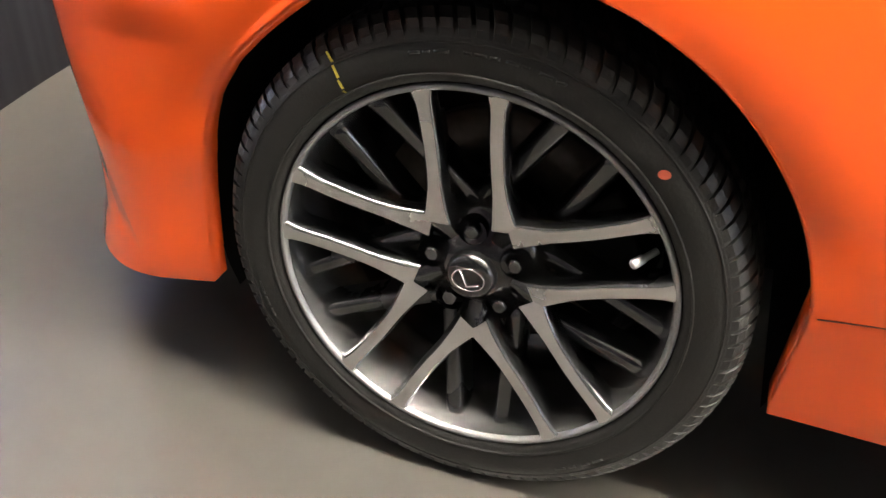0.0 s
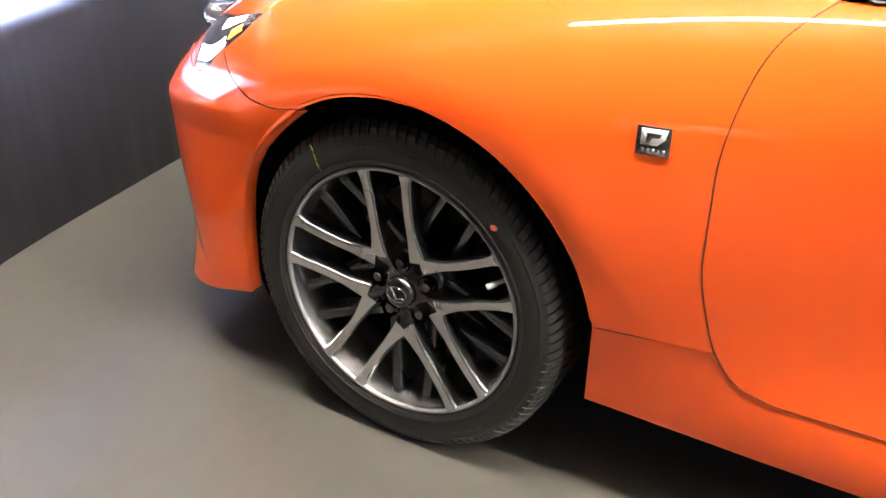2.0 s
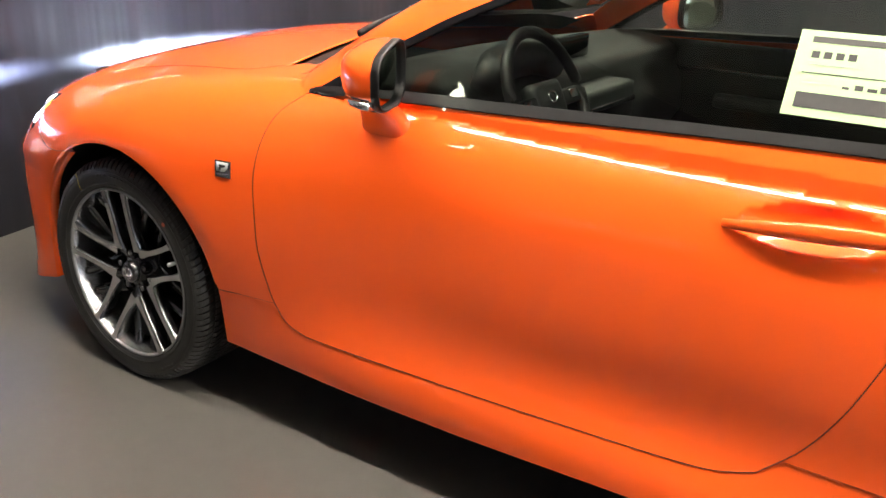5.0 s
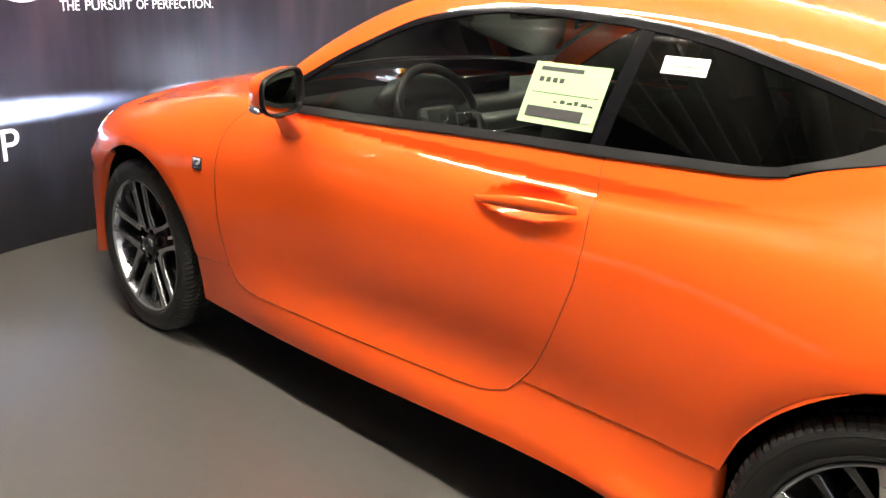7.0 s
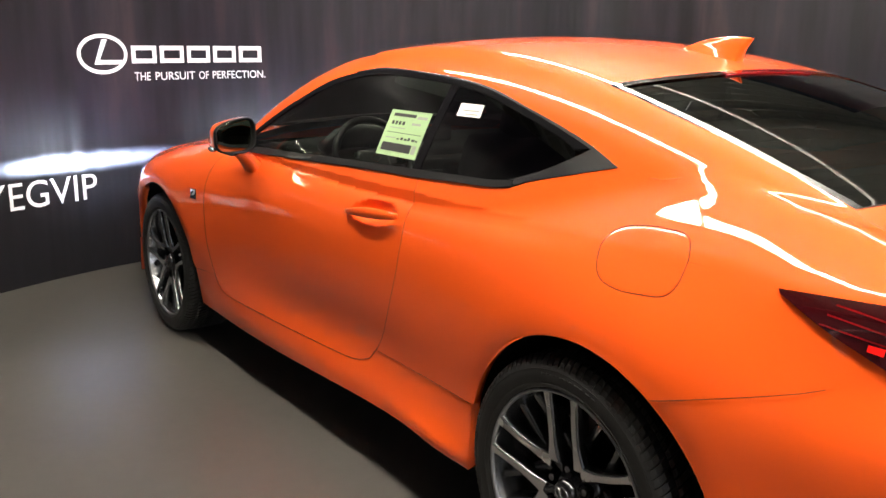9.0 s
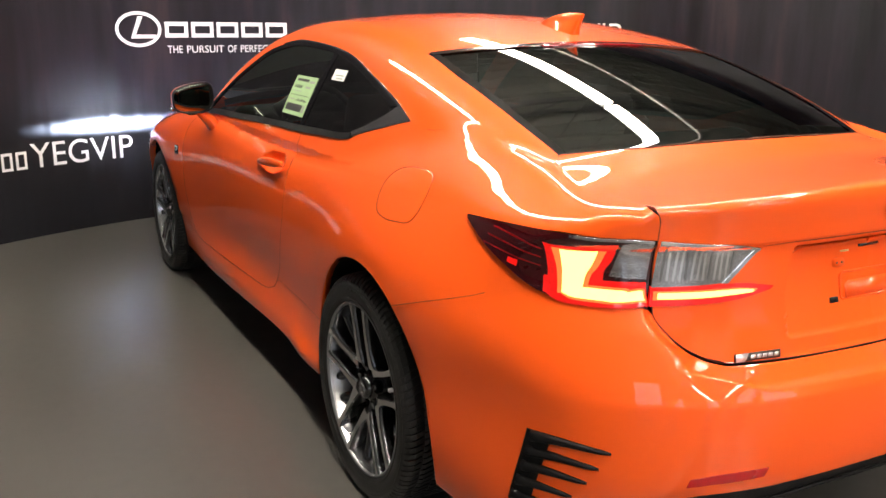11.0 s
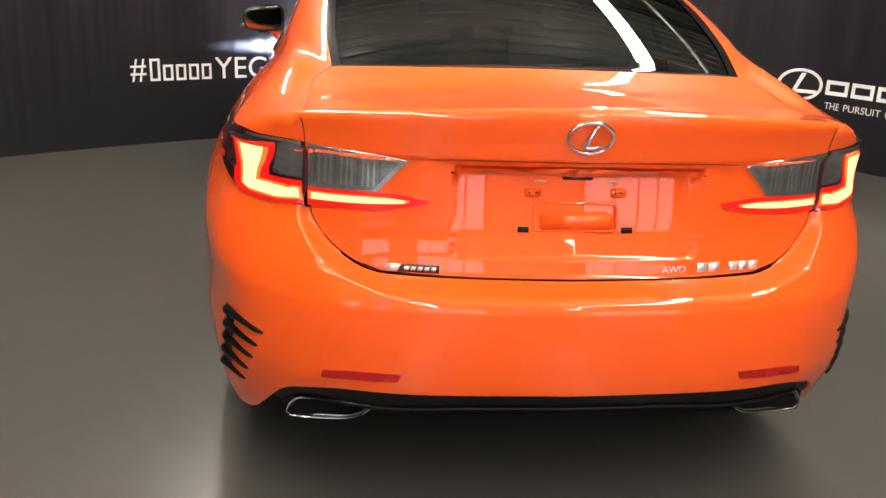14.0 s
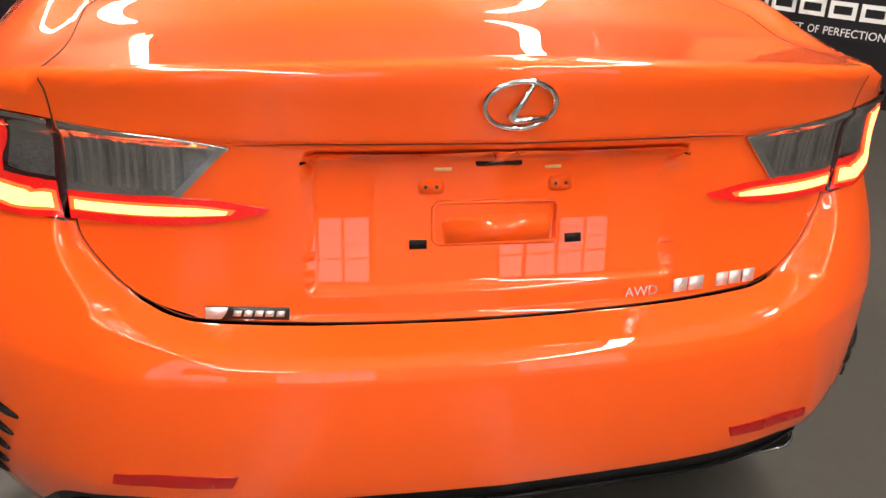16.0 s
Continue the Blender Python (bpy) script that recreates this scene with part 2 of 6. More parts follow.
def glass(name, tint, rough=0.0, coat=0.0):
    m = bpy.data.materials.new(name)
    m.use_nodes = True
    nt = m.node_tree
    nt.nodes.clear()
    out, tr, gl, mix, fr = (nt.nodes.new(k) for k in ("ShaderNodeOutputMaterial", "ShaderNodeBsdfTransparent", "ShaderNodeBsdfGlossy", "ShaderNodeMixShader", "ShaderNodeFresnel"))
    tr.inputs[0].default_value = (*tint, 1)
    gl.inputs["Roughness"].default_value = rough
    gl.inputs[0].default_value = (0.95, 0.97, 0.95, 1)
    fr.inputs["IOR"].default_value = 1.52
    nt.links.new(fr.outputs[0], mix.inputs[0])
    nt.links.new(tr.outputs[0], mix.inputs[1])
    nt.links.new(gl.outputs[0], mix.inputs[2])
    nt.links.new(mix.outputs[0], out.inputs[0])
    return m


PAINT = material("orange_paint", (0.88, 0.100, 0.010), 0.42, 0.0, 0.03, 2.0, 900, coat=1.0, coat_rough=0.015, rough_vary=0.03, spec=0.08)
BLACK_PLASTIC = material("black_plastic", (0.004, 0.004, 0.0045), 0.45, spec=0.18, bump=0.2, fine=400)
GLOSS_BLACK = material("gloss_black", (0.008, 0.008, 0.009), 0.12, coat=0.6)
BELT_RUBBER = material("belt_moulding", (0.014, 0.014, 0.015), 0.4)
SATIN = material("satin_trim", (0.32, 0.32, 0.33), 0.2, 0.95, 0.05)
SILVER = material("silver_badge", (0.70, 0.70, 0.72), 0.32, 0.55, 0.05)
CHROME = material("chrome", (0.75, 0.76, 0.78), 0.07, 1.0, 0.03, rough_vary=0.03)
RUBBER = material("tyre_rubber", (0.011, 0.0108, 0.0105), 0.46, spec=0.35, vary=0.25, scale=9, fine=260, bump=0.25)
MACHINED = material("machined_alloy", (0.55, 0.55, 0.56), 0.30, 0.95, 0.06, fine=400, coat=0.5, coat_rough=0.06)
GREY_ALLOY = material("dark_alloy_paint", (0.085, 0.087, 0.092), 0.24, 0.9, 0.08, coat=0.7, coat_rough=0.06)
HUB_PAINT = material("dark_hub_paint", (0.03, 0.03, 0.032), 0.25, 0.8, 0.08, coat=0.6, coat_rough=0.08)
BARREL = material("barrel_alloy", (0.34, 0.34, 0.35), 0.2, 0.9, 0.1)
ROTOR = material("brake_rotor", (0.09, 0.075, 0.065), 0.45, 0.7, 0.3, 30)
DARK = material("underbody", (0.006, 0.006, 0.006), 0.75, spec=0.1, bump=0.3)
SIDE_GLASS = glass("side_glass", (0.68, 0.73, 0.68))
PRIVACY_GLASS = glass("quarter_glass", (0.06, 0.065, 0.062))
REAR_GLASS = glass("rear_glass", (0.10, 0.11, 0.10))
CLEAR = glass("clear_lens", (0.9, 0.9, 0.92))
RED_LENS = material("red_lens", (0.22, 0.004, 0.006), 0.08, coat=1.0)
DARK_RED = material("smoked_red_lens", (0.035, 0.002, 0.003), 0.06, coat=1.0)
REFLECTOR_RED = material("red_reflector", (0.42, 0.008, 0.008), 0.25, fine=300, bump=0.3)
TAIL_GLOW = material("tail_light_glow", (0.9, 0.1, 0.02), 0.3, glow=(1.0, 0.145, 0.035), glow_power=14.0)
TAIL_MID = material("tail_light_rim_glow", (0.7, 0.05, 0.02), 0.3, glow=(1.0, 0.045, 0.008), glow_power=4.0)
TAIL_EDGE = material("tail_light_edge", (0.35, 0.008, 0.008), 0.15, coat=1.0, fine=200, vary=0.4, scale=30, glow=(1.0, 0.008, 0.004), glow_power=0.55)
DRL = material("running_light", (0.9, 0.9, 0.95), 0.3, glow=(0.78, 0.80, 1.0), glow_power=4.0)
AMBER = material("amber_marker", (0.8, 0.35, 0.05), 0.3, glow=(1.0, 0.45, 0.05), glow_power=1.5)
LENS_GREY = material("lamp_inner_silver", (0.42, 0.42, 0.44), 0.16, 0.9, 0.4, 30, 200, bump=0.25, coat=0.8)
PLATE_GLOW = material("plate_light_glow", (0.25, 0.16, 0.08), 0.4, glow=(1.0, 0.5, 0.15), glow_power=0.35)
LEATHER = material("black_leather", (0.009, 0.009, 0.0095), 0.5, bump=0.4, fine=500)
DASH = material("dashboard_plastic", (0.017, 0.019, 0.018), 0.55, bump=0.3, fine=500)
PAPER = material("pale_green_paper", (0.35, 0.52, 0.27), 0.7, vary=0.04)
WHITE_PAPER = material("white_label", (0.75, 0.75, 0.73), 0.6, vary=0.04)
SEAM = material("panel_gap", (0.07, 0.014, 0.003), 0.8)
PRINT = material("black_print", (0.03, 0.03, 0.03), 0.6)
GREY_PRINT = material("grey_print", (0.3, 0.32, 0.28), 0.6)
YELLOW = material("yellow_chalk", (0.30, 0.24, 0.03), 0.8, vary=0.4, scale=80)
RED_MARK = material("red_chalk", (0.34, 0.06, 0.03), 0.8, vary=0.3, scale=80)
WHITE_PRINT = material("white_print", (0.78, 0.78, 0.8), 0.55, vary=0.04)
STEEL = material("galvanised_steel", (0.35, 0.36, 0.36), 0.4, 0.8, 0.15, 20)
PAINTED_WHITE = material("white_wall_paint", (0.74, 0.73, 0.70), 0.6, vary=0.05)
TRIM_BLACK = material("black_window_trim", (0.005, 0.005, 0.006), 0.14, spec=0.2, rough_vary=0.03)
LIP_ALLOY = material("turned_rim_edge", (0.26, 0.26, 0.27), 0.42, 0.7, 0.06)
PAINTED = material("grey_wall_paint", (0.15, 0.145, 0.135), 0.7, vary=0.06)
CEILING_DECK = material("steel_roof_deck", (0.42, 0.43, 0.40), 0.6, 0.0, 0.1)
TUBE = material("fluorescent_diffuser", (0.9, 0.9, 0.9), 0.4, glow=(1.0, 0.91, 0.78), glow_power=TUBE_POWER)
DAYLIGHT = material("daylit_pane", (0.8, 0.85, 0.95), 0.3, glow=(0.80, 0.86, 1.0), glow_power=2.5)
MIRROR = material("mirror_glass", (0.30, 0.33, 0.29), 0.02, 1.0, 0.02)


def floor_material():
    m = material("grey_epoxy_floor", (0.073, 0.0685, 0.0625), 0.292, vary=0.10, scale=0.7, fine=18, rough_vary=0.012, spec=0.75)
    return m


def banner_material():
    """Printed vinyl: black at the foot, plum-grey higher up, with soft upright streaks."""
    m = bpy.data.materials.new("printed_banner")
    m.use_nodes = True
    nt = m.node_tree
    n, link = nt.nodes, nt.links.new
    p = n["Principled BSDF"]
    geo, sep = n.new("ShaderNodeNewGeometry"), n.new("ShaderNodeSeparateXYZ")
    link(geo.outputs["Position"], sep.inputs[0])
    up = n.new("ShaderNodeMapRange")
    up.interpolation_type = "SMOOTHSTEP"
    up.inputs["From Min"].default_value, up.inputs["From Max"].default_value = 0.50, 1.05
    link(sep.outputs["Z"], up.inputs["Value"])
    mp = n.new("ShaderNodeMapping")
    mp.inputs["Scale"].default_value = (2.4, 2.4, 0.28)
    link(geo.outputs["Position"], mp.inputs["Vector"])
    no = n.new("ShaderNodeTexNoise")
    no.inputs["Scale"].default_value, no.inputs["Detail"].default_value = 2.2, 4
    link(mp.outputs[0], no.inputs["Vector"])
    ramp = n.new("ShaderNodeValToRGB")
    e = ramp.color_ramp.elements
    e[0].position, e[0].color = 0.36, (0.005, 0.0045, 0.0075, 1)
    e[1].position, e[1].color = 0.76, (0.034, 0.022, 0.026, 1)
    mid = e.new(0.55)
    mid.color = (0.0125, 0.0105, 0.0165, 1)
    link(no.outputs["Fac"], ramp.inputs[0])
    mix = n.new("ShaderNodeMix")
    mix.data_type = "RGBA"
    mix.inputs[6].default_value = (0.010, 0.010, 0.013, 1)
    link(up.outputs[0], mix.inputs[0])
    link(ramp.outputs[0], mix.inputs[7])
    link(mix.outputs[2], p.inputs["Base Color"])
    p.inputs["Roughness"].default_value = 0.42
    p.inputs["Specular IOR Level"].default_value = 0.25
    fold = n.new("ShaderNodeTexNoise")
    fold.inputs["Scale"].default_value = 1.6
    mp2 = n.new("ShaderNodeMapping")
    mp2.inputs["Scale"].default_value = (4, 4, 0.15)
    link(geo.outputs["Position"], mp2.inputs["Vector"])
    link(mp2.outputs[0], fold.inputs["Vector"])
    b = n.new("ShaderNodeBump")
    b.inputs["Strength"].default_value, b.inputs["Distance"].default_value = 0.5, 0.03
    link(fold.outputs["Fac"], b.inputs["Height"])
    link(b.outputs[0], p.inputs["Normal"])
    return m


# ---- helpers for meshes ----
def mesh_object(name, bm, mat, parent=None, label="", smooth=True):
    me = bpy.data.meshes.new(name)
    bm.normal_update()
    bm.to_mesh(me)
    bm.free()
    for m in (mat if isinstance(mat, (list, tuple)) else [mat]):
        me.materials.append(m)
    for f in me.polygons:
        f.use_smooth = smooth
    ob = new(name, me)
    if parent is not None:
        ob.parent = parent
    if label:
        ob["label"] = label
    return ob


def part(name, bm, mat, parent, label="", smooth=True):
    return mesh_object(name, bm, mat, parent, label, smooth)


def thing(name, label, category, m=None, group="", kind=""):
    ob = new(name)
    if m is not None:
        ob.matrix_world = m
    return tagged(ob, label, category, group, kind)


def add_box(bm, lo, hi, bevel=0.0, turn=None, segments=2):
    lo, hi = Vector(lo), Vector(hi)
    made = bmesh.ops.create_cube(bm, size=1.0)["verts"]
    for v in made:
        v.co = Vector([(a + b) / 2 + c * (b - a) for a, b, c in zip(lo, hi, v.co)])
    if bevel:
        edges = list({e for v in made for e in v.link_edges})
        made = list({v for f in bmesh.ops.bevel(bm, geom=edges, offset=bevel, segments=segments, affect="EDGES", profile=0.6)["faces"] for v in f.verts} | {v for v in made if v.is_valid})
    if turn is not None:
        for v in made:
            if v.is_valid:
                v.co = turn @ v.co
    return made


def box_mesh(lo, hi, bevel=0.0, turn=None):
    bm = bmesh.new()
    add_box(bm, lo, hi, bevel, turn)
    return bm


def tube(points, radius, sides=10, closed=False, flat=1.0):
    """A bent rod through the points; radius may be a list."""
    bm = bmesh.new()
    pts = [Vector(p) for p in points]
    rad = radius if isinstance(radius, (list, tuple)) else [radius] * len(pts)
    rings = []
    n = len(pts)
    for i, p in enumerate(pts):
        a, b = pts[(i - 1) % n if closed else max(i - 1, 0)], pts[(i + 1) % n if closed else min(i + 1, n - 1)]
        d = (b - a).normalized()
        u = d.cross(Vector((0, 0, 1)))
        u = u.normalized() if u.length > 1e-3 else Vector((1, 0, 0))
        w = u.cross(d)
        rings.append([bm.verts.new(p + rad[i] * (math.cos(k * math.tau / sides) * u + flat * math.sin(k * math.tau / sides) * w)) for k in range(sides)])
    for i in range(n if closed else n - 1):
        r, s = rings[i], rings[(i + 1) % n]
        for k in range(sides):
            bm.faces.new((r[k], r[(k + 1) % sides], s[(k + 1) % sides], s[k]))
    if not closed:
        bm.faces.new(rings[0][::-1])
        bm.faces.new(rings[-1])
    bmesh.ops.recalc_face_normals(bm, faces=bm.faces[:])
    return bm


def lathe(profile, steps=96, axis_point=(0, 0, 0), close=False):
    """A ring round the y axis from (radius, y) pairs."""
    bm = bmesh.new()
    rows = [[bm.verts.new((r * math.cos(k * math.tau / steps), y, r * math.sin(k * math.tau / steps))) for r, y in profile] for k in range(steps)]
    for k in range(steps):
        a, b = rows[k], rows[(k + 1) % steps]
        for i in range(len(profile) - (0 if close else 1)):
            j = (i + 1) % len(profile)
            bm.faces.new((a[i], a[j], b[j], b[i]))
    bmesh.ops.recalc_face_normals(bm, faces=bm.faces[:])
    return bm


def prism(outline, y0, y1, bevel=0.0, inset=0.0):
    """A plate from an outline of (x, z) between two depths; the front face (y0) may be drawn in."""
    bm = bmesh.new()
    front = [bm.verts.new((x, y0, z)) for x, z in outline]
    back = [bm.verts.new((x, y1, z)) for x, z in outline]
    f = bm.faces.new(front)
    bm.faces.new(back[::-1])
    for i in range(len(outline)):
        j = (i + 1) % len(outline)
        bm.faces.new((front[j], front[i], back[i], back[j]))
    bmesh.ops.recalc_face_normals(bm, faces=bm.faces[:])
    if bevel:
        bmesh.ops.bevel(bm, geom=list(f.edges), offset=bevel, segments=2, affect="EDGES", profile=0.5)
    return bm


def through_points(pts, n, loop=False):
    """n points of a smooth line through the given ones, evenly by their count."""
    pts = np.array(pts, float)
    k = np.arange(len(pts), dtype=float)
    t = np.linspace(0, len(pts) - 1, n)
    if len(pts) == 2:
        return pts[0] + (pts[1] - pts[0]) * t[:, None]
    return np.stack([curve(k, c, tight=True)(t) for c in pts.T], -1)


def along(pts, n):
    """The same, but evenly by length."""
    fine = through_points(pts, 30 * len(pts))
    d = np.r_[0, np.cumsum(np.linalg.norm(np.diff(fine, axis=0), axis=1))]
    return np.stack([np.interp(np.linspace(0, d[-1], n), d, c) for c in fine.T], -1)


def coons(bottom, top, left, right):
    """A net of points between four border lines; bottom and top run the same way, left and right run from bottom to top."""
    nu, nv = len(bottom), len(left)
    u, v = np.linspace(0, 1, nu)[None, :, None], np.linspace(0, 1, nv)[:, None, None]
    b, t, l, r = bottom[None], top[None], left[:, None], right[:, None]
    return (1 - v) * b + v * t + (1 - u) * l + u * r - ((1 - u) * (1 - v) * bottom[0] + u * (1 - v) * bottom[-1] + (1 - u) * v * top[0] + u * v * top[-1])


def refine(net, gap, lip):
    """Draws the border in by half the gap and adds a narrow row inside it."""
    def rows(a):
        def step(p, q, d):
            return p + (q - p) * np.minimum(d / np.maximum(np.linalg.norm(q - p, axis=-1, keepdims=True), 1e-6), 0.45)
        first, last = step(a[0], a[1], gap / 2), step(a[-1], a[-2], gap / 2)
        return np.concatenate([first[None], step(first, a[1], lip)[None], a[1:-1], step(last, a[-2], lip)[None], last[None]])
    net = rows(net)
    return rows(net.transpose(1, 0, 2)).transpose(1, 0, 2)


def skin(name, nets, mat, parent, label="", gap=0.0024, lip=0.003, lift=0.0, fold=0.005, mirror=False, edges=True):
    """A sheet of body lying on the car's form, made of one or more nets; a single net gets turned-in edges."""
    verts, faces, normals = [], [], []
    for net in nets:
        net = np.array(net, float)
        high = lift if callable(lift) else (lambda a: lift)
        if len(nets) == 1 and edges:
            net = refine(settle(net, high(net)), gap, lip)
        net = settle(net, high(net))
        nv, nu = net.shape[:2]
        g = slope(net)
        g = g / np.linalg.norm(g, axis=-1, keepdims=True)
        if len(nets) == 1 and edges:
            low = net - 0.0016 * g
            net[0], net[-1], net[:, 0], net[:, -1] = low[0], low[-1], low[:, 0], low[:, -1]
        start = len(verts)
        verts += list(net.reshape(-1, 3))
        normals += list(g.reshape(-1, 3))
        ids = start + np.arange(nu * nv).reshape(nv, nu)
        quads = np.stack([ids[:-1, :-1], ids[:-1, 1:], ids[1:, 1:], ids[1:, :-1]], -1).reshape(-1, 4)
        faces += quads.tolist()
        if edges:
            border = np.concatenate([ids[0, :-1], ids[:-1, -1], ids[-1, :0:-1], ids[:0:-1, 0]])
            flat, fg = net.reshape(-1, 3), g.reshape(-1, 3)
            base = len(verts)
            pts = flat[border - start]
            verts += list(pts - fold * fg[border - start])
            out = pts - np.roll(pts, 3, 0)
            out = np.cross(out, fg[border - start])
            out = out / np.maximum(np.linalg.norm(out, axis=1, keepdims=True), 1e-6)
            if np.dot((pts - flat.mean(0)), out.T).trace() < 0:
                out = -out
            normals += list(out)
            for i in range(len(border)):
                j = (i + 1) % len(border)
                faces.append([int(border[i]), int(border[j]), base + j, base + i])
    verts, normals, quads = np.array(verts), np.array(normals), np.array(faces)
    facing = (np.cross(verts[quads[:, 2]] - verts[quads[:, 0]], verts[quads[:, 3]] - verts[quads[:, 1]]) * normals[quads].sum(1)).sum(1)
    faces = [f[::-1] if k < 0 else f for f, k in zip(faces, facing)]
    if mirror:
        verts, normals = verts * (1, -1, 1), normals * (1, -1, 1)
        faces = [f[::-1] for f in faces]
    me = bpy.data.meshes.new(name)
    me.from_pydata(verts.tolist(), [], faces)
    me.materials.append(mat)
    me.update()
    for f in me.polygons:
        f.use_smooth = True
    me.normals_split_custom_set_from_vertices(normals.tolist())
    ob = new(name, me)
    ob.parent = parent
    if label:
        ob["label"] = label
    return ob


def both(name, nets, mat, parent, label="", **kw):
    return [skin(name, nets, mat, parent, label, mirror=flip, **kw) for flip in (False, True)]


def S(*pairs):
    """Points of the left flank from (x, z)."""
    a = np.array(pairs, float)
    return [tuple(p) for p in on_side(a[:, 0], a[:, 1])]


def T(*pairs):
    """Points seen from above, from (x, y)."""
    a = np.array(pairs, float)
    return [tuple(p) for p in on_top(a[:, 0], a[:, 1])]


def R(*pairs):
    """Points seen from behind, from (y, z)."""
    a = np.array(pairs, float)
    return [tuple(p) for p in on_rear(a[:, 0], a[:, 1])]


def net(bottom, top, nu, nv, left=None, right=None):
    b, t = through_points(bottom, nu), through_points(top, nu)
    l = through_points(left if left is not None else [b[0], t[0]], nv)
    r = through_points(right if right is not None else [b[-1], t[-1]], nv)
    return coons(b, t, l, r)


def flip_y(pts):
    return [(x, -y, z) for x, y, z in pts]


def shape_on(name, pts, mat, parent, label="", lift=0.003, depth=0.006, mirror=False, rings=3):
    """A small closed shape lying on the skin: pts are points of its outline in order."""
    pts = np.array(pts, float)
    mid = pts.mean(0)
    bm = bmesh.new()
    levels = [pts] + [mid + (pts - mid) * k for k in np.linspace(1, 0, rings + 1)[1:-1]]
    rows = []
    base = settle(pts, lift - depth)
    rows.append([bm.verts.new(p) for p in base])
    first = settle(pts, lift - 0.0003)
    rows.append([bm.verts.new(p) for p in first])
    for i, lv in enumerate(levels):
        lv = mid + (lv - mid) * (0.985 if i == 0 else 1)
        rows.append([bm.verts.new(p) for p in settle(lv, lift)])
    n = len(pts)
    for a, b in zip(rows, rows[1:]):
        for i in range(n):
            j = (i + 1) % n
            bm.faces.new((a[i], a[j], b[j], b[i]))
    c = bm.verts.new(settle(mid[None], lift)[0])
    for i in range(n):
        bm.faces.new((rows[-1][i], rows[-1][(i + 1) % n], c))
    if mirror:
        for v in bm.verts:
            v.co.y = -v.co.y
    bmesh.ops.recalc_face_normals(bm, faces=bm.faces[:])
    return part(name, bm, mat, parent, label)


# ---- the room ----
WALL_ROUND = [(8.6, -7.7), (6.4, -7.5), (4.4, -6.95), (2.6, -6.1), (1.6, -5.35)]
WALL = WALL_ROUND + [(0.9, -4.6), (0.3, -3.75), (-0.29, -2.85), (-0.63, -2.34), (-1.0, -1.70), (-1.22, -1.24), (-1.39, -0.72), (-1.47, -0.3), (-1.53, 0.05), (-1.55, 0.5), (-1.45, 1.1), (-1.2, 1.8), (-0.9, 2.5), (-0.58, 3.0), (-0.3, 3.18), (0.4, 3.75), (1.2, 4.4)]
WALL_S = np.r_[0, np.cumsum([math.dist(a, b) for a, b in zip(WALL, WALL[1:])])]
WALL_S = WALL_S - WALL_S[len(WALL_ROUND)]
WALL_X, WALL_Y = curve(WALL_S, [p[0] for p in WALL]), curve(WALL_S, [p[1] for p in WALL])


def wall_at(s, z, off=0.0):
    """A place on the banner, s metres along its foot, off metres before it."""
    x, y = WALL_X(s), WALL_Y(s)
    dx, dy = WALL_X(s + 0.01) - WALL_X(s - 0.01), WALL_Y(s + 0.01) - WALL_Y(s - 0.01)
    n = np.hypot(dx, dy)
    return np.stack([x + off * dy / n, y - off * dx / n, z + 0 * x], -1)


def build_room():
    bm = bmesh.new()
    n = 28
    rows = [[bm.verts.new((-7 + 20 * i / n, -9 + 18 * j / n, 0)) for j in range(n + 1)] for i in range(n + 1)]
    for i in range(n):
        for j in range(n):
            bm.faces.new((rows[i][j], rows[i + 1][j], rows[i + 1][j + 1], rows[i][j + 1]))
    tagged(mesh_object("floor", bm, floor_material(), smooth=False), "grey glossy epoxy floor with faint scuffs", "floor", kind="structure")
    # outer walls added out of view; east one white to lighten the car's rear
    for name, lo, hi in (("wall_west", (-7.2, -9, 0), (-7, 9, 5)), ("wall_east", (13, -9, 0), (13.2, 9, 5)), ("wall_south", (-7.2, -9.2, 0), (13.2, -9, 5)), ("wall_north", (-7.2, 9, 0), (13.2, 9.2, 5))):
        tagged(mesh_object(name, box_mesh(lo, hi), PAINTED_WHITE if name == "wall_east" else PAINTED, smooth=False), "plain painted wall added out of view round the showroom", "wall", kind="structure")
    bm = box_mesh((-7.2, -9.2, 5.0), (13.2, 9.2, 5.15))
    for i in range(60):
        add_box(bm, (-7 + i / 3, -9, 4.95), (-7 + i / 3 + 0.14, 9, 5.0))
    tagged(mesh_object("ceiling", bm, CEILING_DECK, smooth=False), "ribbed steel deck ceiling", "ceiling", kind="structure")
    # the curved banner
    bm = bmesh.new()
    ss = np.linspace(WALL_S[0], WALL_S[-1], 320)
    ripple = 0 * ss
    for off, flip in ((0.0, False),):
        rows = [[bm.verts.new(p) for p in wall_at(ss, z, 0.0) + np.stack([k * ripple, 0 * ss, 0 * ss], -1)] for z, k in ((0.0, 0), (0.5, 0.5), (1.5, 1), (2.5, 1), (3.2, 1))]
        back = [[bm.verts.new(p) for p in wall_at(ss, z, -0.03)] for z in (0.0, 3.2)]
        for a, b in list(zip(rows, rows[1:])) + [(rows[-1], back[1]), (back[1], back[0])]:
            for i in range(len(ss) - 1):
                bm.faces.new((a[i], a[i + 1], b[i + 1], b[i]))
    bmesh.ops.recalc_face_normals(bm, faces=bm.faces[:])
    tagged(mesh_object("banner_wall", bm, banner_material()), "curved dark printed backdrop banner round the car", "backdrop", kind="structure")


